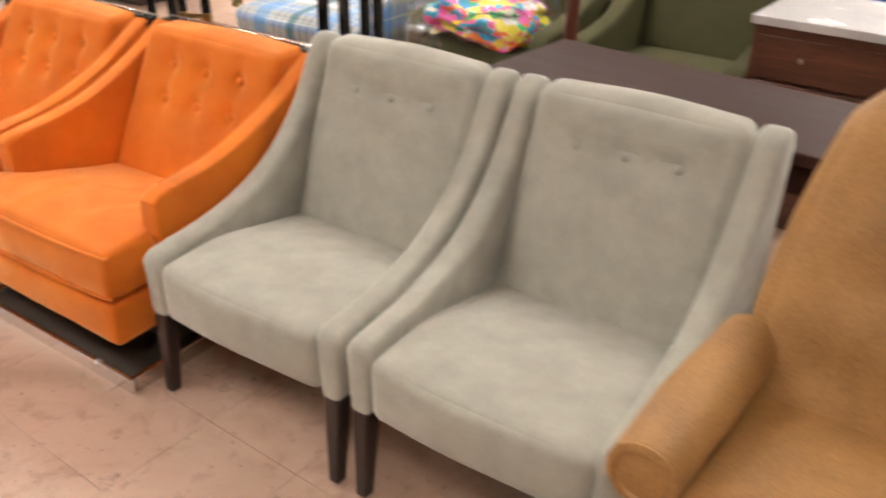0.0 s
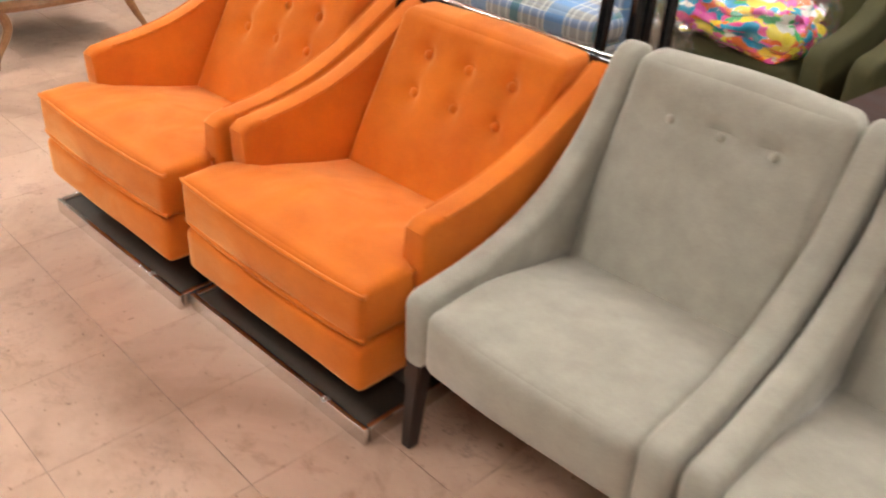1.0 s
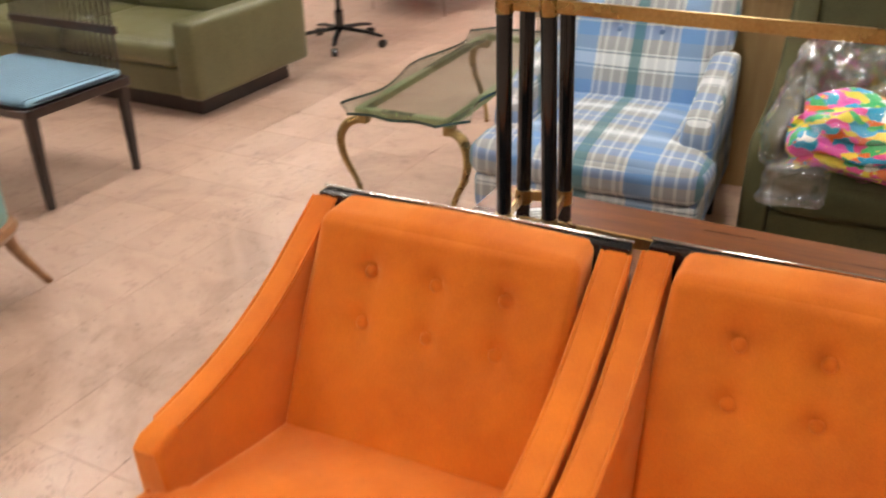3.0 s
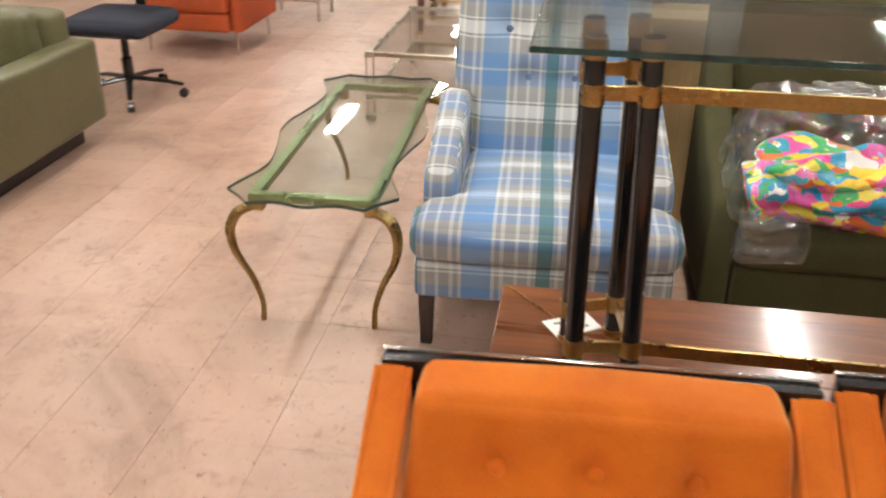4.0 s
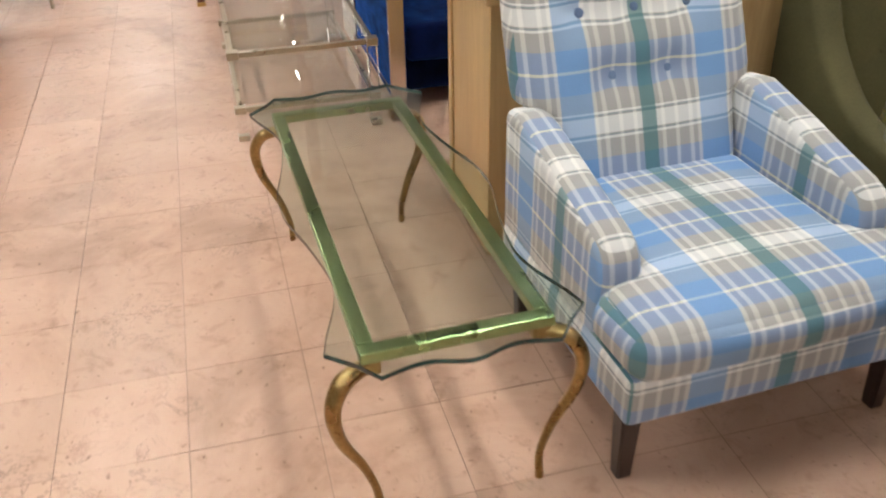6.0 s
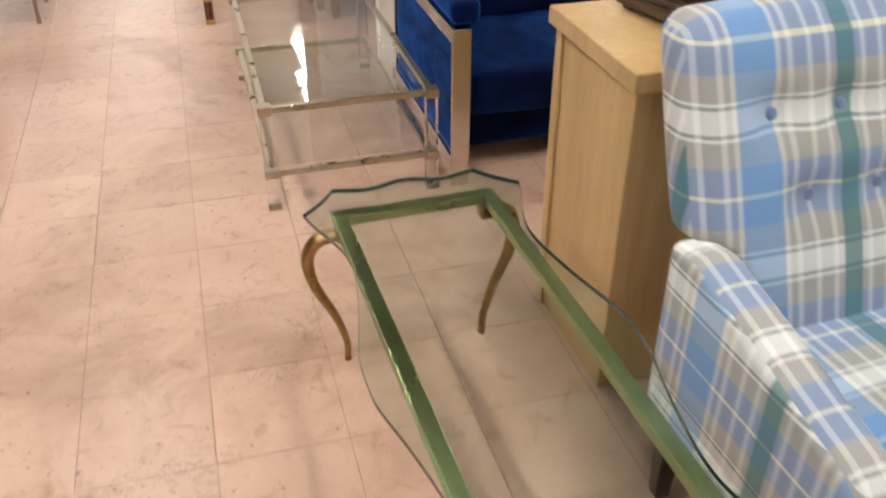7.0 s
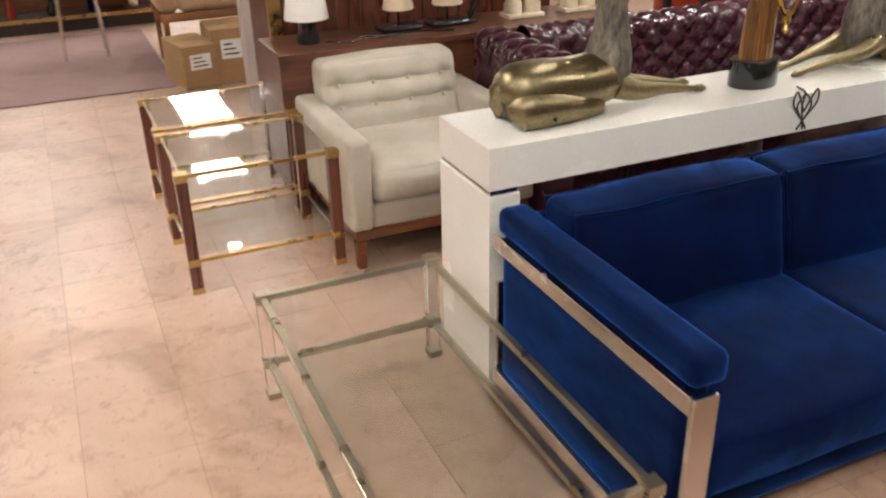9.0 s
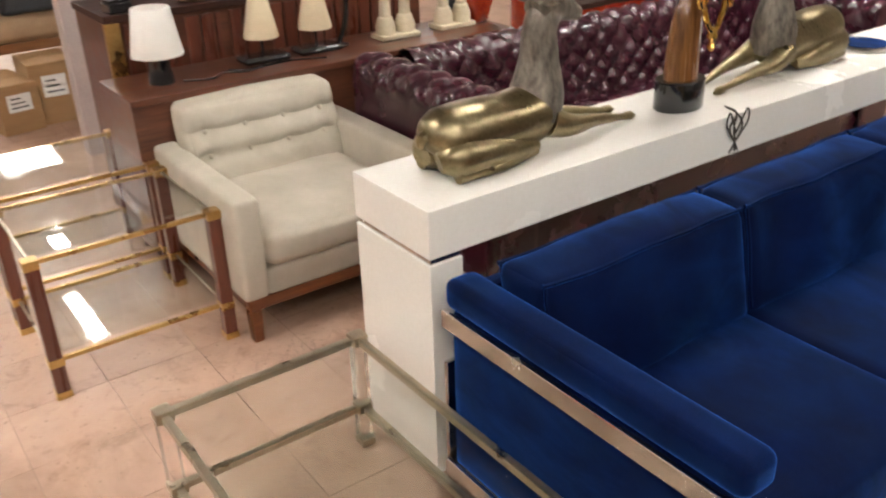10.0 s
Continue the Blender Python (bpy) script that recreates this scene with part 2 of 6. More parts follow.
def plaid(name):
    """Woven check in blues, tan and cream: bands across x and along y or z, one weave over the other."""
    m, t, p = shader(name)
    co = node(t, "ShaderNodeTexCoord")
    geo = node(t, "ShaderNodeNewGeometry")
    sp = node(t, "ShaderNodeSeparateXYZ")
    sn = node(t, "ShaderNodeSeparateXYZ")
    t.links.new(co.outputs["Object"], sp.inputs[0])
    t.links.new(geo.outputs["Normal"], sn.inputs[0])

    def math_node(op, a, b=None):
        n = node(t, "ShaderNodeMath")
        n.operation = op
        for k, v in enumerate((a, b)):
            if isinstance(v, (int, float)):
                n.inputs[k].default_value = v
            elif v is not None:
                t.links.new(v, n.inputs[k])
        return n.outputs[0]

    side = math_node("GREATER_THAN", math_node("ABSOLUTE", sn.outputs[0]), 0.72)
    flat = math_node("SUBTRACT", 1.0, side)
    u = math_node("ADD", math_node("MULTIPLY", sp.outputs[0], flat), math_node("MULTIPLY", sp.outputs[1], side))
    top = math_node("GREATER_THAN", math_node("ABSOLUTE", sn.outputs[2]), 0.66)
    v = math_node("SUBTRACT", math_node("MULTIPLY", sp.outputs[2], math_node("SUBTRACT", 1.0, top)), math_node("MULTIPLY", sp.outputs[1], top))
    ground, cream, pale, teal = (0.33, 0.36, 0.385), (0.62, 0.63, 0.61), (0.15, 0.31, 0.56), (0.065, 0.17, 0.19)
    white, tan, blue, dark, yellow = (0.70, 0.71, 0.69), (0.29, 0.27, 0.24), (0.11, 0.20, 0.42), (0.16, 0.20, 0.22), (0.62, 0.61, 0.44)
    half = [(0.0, teal, 0.85), (0.052, ground, 0.4), (0.088, cream, 0.5), (0.116, ground, 0.4), (0.19, cream, 0.5), (0.215, ground, 0.4), (0.295, cream, 0.5), (0.325, ground, 0.4), (0.36, cream, 0.5), (0.39, pale, 0.66)]
    warp = half + [(1 - half[k + 1][0], half[k][1], half[k][2]) for k in range(len(half) - 2, -1, -1)]
    weft = [(0.0, white), (0.075, tan), (0.085, dark), (0.105, white), (0.125, tan), (0.30, blue), (0.488, yellow), (0.512, blue), (0.70, tan), (0.875, white), (0.895, dark), (0.915, tan), (0.925, white)]
    cols = []
    fu = math_node("FRACT", math_node("DIVIDE", math_node("ADD", u, 6.24), 0.39))
    fv = math_node("FRACT", math_node("DIVIDE", math_node("ADD", v, 6.114), 0.257))
    for f, stops in ((fu, [(q[0], q[1]) for q in warp]), (fv, weft), (fu, [(q[0], (q[2],) * 3) for q in warp])):
        r = ramp(t, stops, "CONSTANT")
        t.links.new(f, r.inputs[0])
        cols.append(r.outputs[0])
    mix = t.nodes.new("ShaderNodeMix")
    mix.data_type = "RGBA"
    t.links.new(cols[2], mix.inputs[0])
    t.links.new(cols[1], mix.inputs[6])
    t.links.new(cols[0], mix.inputs[7])
    n2 = node(t, "ShaderNodeTexNoise", Scale=260.0, Detail=2.0)
    t.links.new(co.outputs["Object"], n2.inputs["Vector"])
    t.links.new(mix.outputs[2], p.inputs["Base Color"])
    p.inputs["Roughness"].default_value = 0.9
    p.inputs["Sheen Weight"].default_value = 0.15
    bp = node(t, "ShaderNodeBump", Strength=0.3, Distance=0.002)
    t.links.new(n2.outputs[0], bp.inputs["Height"])
    t.links.new(bp.outputs[0], p.inputs["Normal"])
    return m


def patches(name):
    """Printed cotton with blots of many bright colours."""
    m, t, p = shader(name)
    co = node(t, "ShaderNodeTexCoord")
    wob = node(t, "ShaderNodeTexNoise", Scale=14.0, Detail=2.0)
    t.links.new(co.outputs["Object"], wob.inputs["Vector"])
    add = node(t, "ShaderNodeVectorMath")
    add.operation = "MULTIPLY_ADD"
    t.links.new(wob.outputs["Color"], add.inputs[0])
    add.inputs[1].default_value = (0.11, 0.11, 0.11)
    t.links.new(co.outputs["Object"], add.inputs[2])
    longer = node(t, "ShaderNodeMapping", Scale=(0.55, 1.0, 1.35), Rotation=(0.5, 0.6, 0.3))
    t.links.new(add.outputs[0], longer.inputs[0])
    vor = node(t, "ShaderNodeTexVoronoi", Scale=26.0)
    t.links.new(longer.outputs[0], vor.inputs["Vector"])
    sep = node(t, "ShaderNodeSeparateColor")
    t.links.new(vor.outputs["Color"], sep.inputs[0])
    r = ramp(t, [(0.0, (0.85, 0.08, 0.30)), (0.14, (0.90, 0.62, 0.04)), (0.28, (0.02, 0.36, 0.58)), (0.40, (0.88, 0.86, 0.78)), (0.48, (0.88, 0.16, 0.02)), (0.60, (0.05, 0.48, 0.14)), (0.70, (0.90, 0.72, 0.06)), (0.82, (0.85, 0.12, 0.45)), (0.92, (0.02, 0.42, 0.60))], "CONSTANT")
    t.links.new(sep.outputs[0], r.inputs[0])
    t.links.new(r.outputs[0], p.inputs["Base Color"])
    p.inputs["Roughness"].default_value = 0.85
    return m


def floor_tile():
    m, t, p = shader("vinyl tile")
    geo = node(t, "ShaderNodeNewGeometry")
    info = node(t, "ShaderNodeObjectInfo")
    n1 = node(t, "ShaderNodeTexNoise", Scale=1.3, Detail=6.0, Roughness=0.65, Distortion=0.8)
    n2 = node(t, "ShaderNodeTexNoise", Scale=11.0, Detail=8.0, Roughness=0.72, Distortion=0.6)
    n3 = node(t, "ShaderNodeTexNoise", Scale=3.1, Detail=9.0, Roughness=0.72, Distortion=0.7)
    n4 = node(t, "ShaderNodeTexNoise", Scale=7.5, Detail=7.0, Roughness=0.66, Distortion=1.2)
    n5 = node(t, "ShaderNodeTexNoise", Scale=2.6, Detail=4.0)
    for n in (n1, n2, n3, n4, n5):
        t.links.new(geo.outputs["Position"], n.inputs["Vector"])
    lines = ramp(t, [(0.485, (0, 0, 0)), (0.5, (1, 1, 1)), (0.515, (0, 0, 0))])
    t.links.new(n4.outputs[0], lines.inputs[0])
    where = node(t, "ShaderNodeMapRange", From_Min=0.52, From_Max=0.66, To_Min=0.0, To_Max=0.7)
    t.links.new(n5.outputs[0], where.inputs[0])
    much = node(t, "ShaderNodeMath")
    much.operation = "MULTIPLY"
    t.links.new(lines.outputs[0], much.inputs[0])
    t.links.new(where.outputs[0], much.inputs[1])
    base = ramp(t, [(0.33, (0.36, 0.222, 0.156)), (0.5, (0.495, 0.325, 0.24)), (0.72, (0.575, 0.395, 0.305))])
    t.links.new(n1.outputs[0], base.inputs[0])
    vein = ramp(t, [(0.30, (0.62, 0.55, 0.50)), (0.45, (1, 1, 1))])
    t.links.new(n2.outputs[0], vein.inputs[0])
    scuff = ramp(t, [(0.30, (0.55, 0.47, 0.42)), (0.38, (0.88, 0.84, 0.81)), (0.45, (1, 1, 1))])
    t.links.new(n3.outputs[0], scuff.inputs[0])
    last = base.outputs[0]
    n6 = node(t, "ShaderNodeTexNoise", Scale=42.0, Detail=2.0, Roughness=0.7)
    t.links.new(geo.outputs["Position"], n6.inputs["Vector"])
    speck = ramp(t, [(0.665, (1, 1, 1)), (0.71, (0.42, 0.35, 0.31))])
    t.links.new(n6.outputs[0], speck.inputs[0])
    for f, layer in ((0.72, vein), (0.5, scuff), (0.8, speck)):
        mx = t.nodes.new("ShaderNodeMix")
        mx.data_type, mx.blend_type = "RGBA", "MULTIPLY"
        mx.inputs[0].default_value = f
        t.links.new(last, mx.inputs[6])
        t.links.new(layer.outputs[0], mx.inputs[7])
        last = mx.outputs[2]
    mx = t.nodes.new("ShaderNodeMix")
    mx.data_type = "RGBA"
    t.links.new(much.outputs[0], mx.inputs[0])
    t.links.new(last, mx.inputs[6])
    mx.inputs[7].default_value = (0.16, 0.11, 0.085, 1)
    last = mx.outputs[2]
    hv = node(t, "ShaderNodeHueSaturation")
    vr = node(t, "ShaderNodeMapRange", To_Min=0.93, To_Max=1.05)
    t.links.new(info.outputs["Random"], vr.inputs[0])
    t.links.new(vr.outputs[0], hv.inputs["Value"])
    t.links.new(last, hv.inputs["Color"])
    t.links.new(hv.outputs[0], p.inputs["Base Color"])
    rr = node(t, "ShaderNodeMapRange", From_Min=0.3, From_Max=0.7, To_Min=0.28, To_Max=0.50)
    t.links.new(n3.outputs[0], rr.inputs[0])
    t.links.new(rr.outputs[0], p.inputs["Roughness"])
    bp = node(t, "ShaderNodeBump", Strength=0.05, Distance=0.004)
    t.links.new(n2.outputs[0], bp.inputs["Height"])
    t.links.new(bp.outputs[0], p.inputs["Normal"])
    return m


ORANGE = surface("orange velvet", (0.48, 0.088, 0.007), (0.82, 0.218, 0.018), 0.8, big=5, fine=300, bump=0.15, sheen=0.65, tint=(1.0, 0.66, 0.30), contrast=0.6, nap=0.45, grain=0.3, spec=0.2)
GREY = surface("grey-beige velvet", (0.26, 0.24, 0.20), (0.46, 0.43, 0.365), 0.85, big=13, fine=300, bump=0.25, sheen=0.65, tint=(0.92, 0.90, 0.84), contrast=0.62, nap=0.4, grain=0.35, spec=0.2)
TAN = surface("tan cloth", (0.20, 0.088, 0.024), (0.47, 0.24, 0.074), 0.62, big=6, fine=160, bump=0.3, sheen=0.2, contrast=0.42)
BLUE = surface("royal blue velvet", (0.0002, 0.0008, 0.007), (0.0011, 0.007, 0.046), 0.8, big=5, fine=300, bump=0.15, sheen=0.54, tint=(0.05, 0.25, 1.0), contrast=0.4, nap=0.4, grain=0.12, spec=0.06)
BEIGE = surface("oatmeal tweed", (0.38, 0.34, 0.27), (0.55, 0.50, 0.42), 0.9, big=5, fine=400, bump=0.5)
OLIVE = surface("olive cloth", (0.050, 0.046, 0.019), (0.092, 0.085, 0.038), 0.85, big=4, fine=260, bump=0.3, spec=0.25)
OLIVEHIDE = surface("olive vinyl", (0.095, 0.09, 0.038), (0.15, 0.14, 0.065), 0.38, big=4, fine=90, bump=0.15)
TEAL = surface("pale teal cloth", (0.19, 0.32, 0.28), (0.27, 0.41, 0.36), 0.8, big=4, fine=260, bump=0.25)
MAROON = surface("oxblood hide", (0.022, 0.004, 0.009), (0.055, 0.010, 0.020), 0.25, big=5, fine=120, bump=0.2, spec=0.6)
PLAID = plaid("blue plaid cloth")
SLATEBLUE = surface("slate blue cloth", (0.10, 0.15, 0.26), (0.16, 0.23, 0.36), 0.9, big=8, fine=260, bump=0.3, spec=0.2)
PRINT = patches("bright printed cotton")
CHROME = surface("chrome", (0.60, 0.57, 0.54), (0.74, 0.71, 0.68), 0.2, 1.0, big=8, fine=200, bump=0.04)
NICKEL = surface("aged nickel brass", (0.40, 0.35, 0.26), (0.55, 0.49, 0.38), 0.32, 1.0, big=12, fine=150, bump=0.01)
BRASS = surface("brass", (0.42, 0.26, 0.09), (0.62, 0.42, 0.17), 0.3, 1.0, big=10, fine=120, bump=0.01)
OLDBRASS = surface("old brass", (0.17, 0.14, 0.075), (0.33, 0.27, 0.16), 0.34, 1.0, big=9, fine=90, bump=0.15)
GREYHAIR = surface("weathered grey-brown bronze", (0.07, 0.06, 0.05), (0.26, 0.23, 0.19), 0.55, 0.6, big=26, fine=60, bump=1.0, contrast=0.25, stretch=(1, 1, 0.4))
BLACK = surface("black lacquer", (0.006, 0.006, 0.007), (0.012, 0.012, 0.013), 0.18, big=5, fine=100, bump=0.02, coat=0.4)
DARKBASE = surface("dark brown base board", (0.030, 0.022, 0.016), (0.055, 0.042, 0.030), 0.6, big=6, fine=120)
ESPRESSO = wood("espresso wood", (0.010, 0.004, 0.003), (0.030, 0.012, 0.008), 0.35, "z")
DARKTOP = wood("dark mahogany", (0.026, 0.009, 0.006), (0.056, 0.022, 0.016), 0.55, "x", 0.0)
DARKTOP.node_tree.nodes["Principled BSDF"].inputs["Specular IOR Level"].default_value = 0.2
WALNUT = wood("walnut", (0.10, 0.027, 0.007), (0.26, 0.085, 0.022), 0.3, "x", 0.5)
ROSE = wood("rosewood", (0.055, 0.018, 0.010), (0.16, 0.055, 0.028), 0.35, "x", 0.3)
REDWOOD = wood("red mahogany", (0.075, 0.018, 0.010), (0.15, 0.04, 0.02), 0.3, "z", 0.5)
FRUIT = wood("fruitwood", (0.20, 0.085, 0.030), (0.36, 0.17, 0.07), 0.35, "x", 0.4)
ASH = wood("pale ash veneer", (0.42, 0.27, 0.115), (0.58, 0.40, 0.19), 0.42, "z", 0.15, 0.7)
WHITE = surface("white lacquer", (0.74, 0.72, 0.67), (0.82, 0.80, 0.76), 0.25, big=2, fine=80, bump=0.02)
PAPER = surface("paper", (0.72, 0.71, 0.68), (0.85, 0.84, 0.81), 0.8, big=20, fine=200, bump=0.05)
SHADE = surface("white lampshade cloth", (0.72, 0.70, 0.66), (0.85, 0.83, 0.79), 0.85, big=6, fine=400, bump=0.2)
IVORY = surface("ivory plaster", (0.50, 0.42, 0.29), (0.66, 0.57, 0.42), 0.6, big=14, fine=90, bump=0.4)
CARDBOARD = surface("cardboard", (0.33, 0.19, 0.085), (0.42, 0.26, 0.13), 0.85, big=4, fine=120, stretch=(1, 1, 6))
RUG = surface("mauve carpet", (0.22, 0.14, 0.135), (0.32, 0.215, 0.20), 0.95, big=3, fine=220, bump=0.6)
WALLPAINT = surface("beige wall paint", (0.42, 0.38, 0.33), (0.50, 0.46, 0.40), 0.8, big=1.5, fine=60, bump=0.1)
CEILPAINT = surface("grey ceiling tile paint", (0.38, 0.36, 0.33), (0.46, 0.44, 0.41), 0.85, big=2, fine=90, bump=0.3)
POSTPAINT = surface("greyish pink post paint", (0.42, 0.34, 0.32), (0.52, 0.44, 0.41), 0.6, big=4, fine=90, bump=0.1)
GROUT = surface("floor joint", (0.20, 0.125, 0.09), (0.30, 0.195, 0.14), 0.8, big=8, fine=100)
TILE = floor_tile()
GREENGLASS = pane("green-tinted plate glass", (0.885, 0.945, 0.93), least=0.02)
CLEARGLASS = pane("clear glass", (0.92, 0.94, 0.93))
GLASSEDGE = surface("dark green glass edge", (0.008, 0.020, 0.018), (0.035, 0.085, 0.075), 0.1, big=10, fine=60, bump=0.0, coat=0.6)
ACRYLIC = glass("clear acrylic", (0.96, 0.96, 0.95), 0.02, 1.4)
FILM = pane("clear plastic film", (0.90, 0.90, 0.92), 1.0, 0.15, 0.22)
DIFFUSER = glow("lamp diffuser", (1.0, 0.965, 0.90), LAMP)
PANEL = glow("wide lamp diffuser", (1.0, 0.965, 0.90), LAMP * 0.24)

# ---- the large structure ----
X0, X1, Y0, Y1, ZC = -9.5, 4.0, -3.5, 18.5, 3.3
floor = part("floor", rbox(X0, X1, Y0, Y1, -0.2, -0.004, 0), GROUT, None)
tagged(floor, "worn pinkish tan vinyl tile floor with scuffs", "floor", kind="structure")
for nm, b in (("wall_north", (X0 - 0.2, X1 + 0.2, Y1, Y1 + 0.2)), ("wall_south", (X0 - 0.2, X1 + 0.2, Y0 - 0.2, Y0)), ("wall_west", (X0 - 0.2, X0, Y0, Y1)), ("wall_east", (X1, X1 + 0.2, Y0, Y1))):
    w = part(nm, rbox(*b, -0.2, ZC, 0), WALLPAINT, None)
    tagged(w, "plain off-white painted showroom wall", "wall", kind="structure")
ceil = part("ceiling", rbox(X0 - 0.2, X1 + 0.2, Y0 - 0.2, Y1 + 0.2, ZC, ZC + 0.2, 0), CEILPAINT, None)
tagged(ceil, "plain off-white suspended ceiling", "ceiling", kind="structure")


LAVENDER = surface("lavender white wall paint", (0.56, 0.55, 0.58), (0.66, 0.65, 0.68), 0.75, big=1.5, fine=70, bump=0.1)
pw = part("wall_partition", rbox(-3.272, -1.52, 9.21, 9.31, 0, ZC, 0.003), LAVENDER, None)
tagged(pw, "pale lavender painted partition wall behind the credenza", "wall", kind="structure")


def ceiling_light(x, y):
    t = thing("ceiling_light", x, y, ZC, 0, "white fluorescent strip light with a flat diffuser", "ceiling light", "ceiling lights")
    part("frame", merge(rbox(-0.095, 0.095, -0.63, -0.60, -0.09, -0.002), rbox(-0.095, 0.095, 0.60, 0.63, -0.09, -0.002), rbox(-0.095, -0.078, -0.6, 0.6, -0.09, -0.002), rbox(0.078, 0.095, -0.6, 0.6, -0.09, -0.002)), WHITE, t)
    part("diffuser", rbox(-0.077, 0.077, -0.599, 0.599, -0.08, -0.06, 0.004), DIFFUSER, t)
    return t


def wide_ceiling_light(x, y):
    t = thing("ceiling_light", x, y, ZC, 0, "wide recessed fluorescent panel with a white frame", "ceiling light", "wide ceiling lights")
    part("frame", merge(rbox(-0.38, 0.38, -0.64, -0.60, -0.05, -0.002), rbox(-0.38, 0.38, 0.60, 0.64, -0.05, -0.002), rbox(-0.38, -0.35, -0.6, 0.6, -0.05, -0.002), rbox(0.35, 0.38, -0.6, 0.6, -0.05, -0.002)), WHITE, t)
    part("diffuser", rbox(-0.349, 0.349, -0.599, 0.599, -0.04, -0.025, 0.004), PANEL, t)
    return t


lamp0 = ceiling_light(-1.2, 6.7)
for lx in (-7.2, -5.0, -2.87, 0.3):
    for ly in (-0.6, 3.35, 6.7, 10.0, 13.3, 16.7):
        if (lx, ly) not in ((-2.87, 6.7), (-5.0, 10.0), (-2.87, 10.0), (-7.2, 10.0), (-2.87, 13.3), (-2.87, 16.7), (-5.0, 16.7), (0.3, 10.0), (0.3, 13.3)):
            copy_thing(lamp0, pose(lx, ly, ZC))
# extra unseen strip, set back here to keep its gleam off the coffee table
copy_thing(lamp0, pose(-4.7, 14.9, ZC))
# another unseen strip, added only to brighten the far left
copy_thing(lamp0, pose(-6.1, 11.6, ZC))
copy_thing(lamp0, pose(-2.98, 12.95, ZC))
copy_thing(lamp0, pose(-5.4, 17.8, ZC))
wide0 = wide_ceiling_light(-2.62, 16.55)
copy_thing(wide0, pose(-2.62, 17.83, ZC))
copy_thing(wide0, pose(0.95, 11.8, ZC))


# ---- orange chairs ----
def dents(points, depth, width, normal):
    n = Vector(normal).normalized()

    def f(p):
        s = 0.0
        for q in points:
            s += math.exp(-(((p - Vector(q)) - n * (p - Vector(q)).dot(n)).length / width) ** 2) * (1.0 if (p - Vector(q)).dot(n) > -0.04 else 0.0)
        return p - n * depth * min(s, 1.2)
    return f


def lean(f, y0, z0, slope):
    """Tilts upright stuffing backwards: y grows with height above z0."""
    def g(p):
        p = f(p) if f else p
        return Vector((p.x, p.y + (p.z - z0) * slope, p.z))
    return g


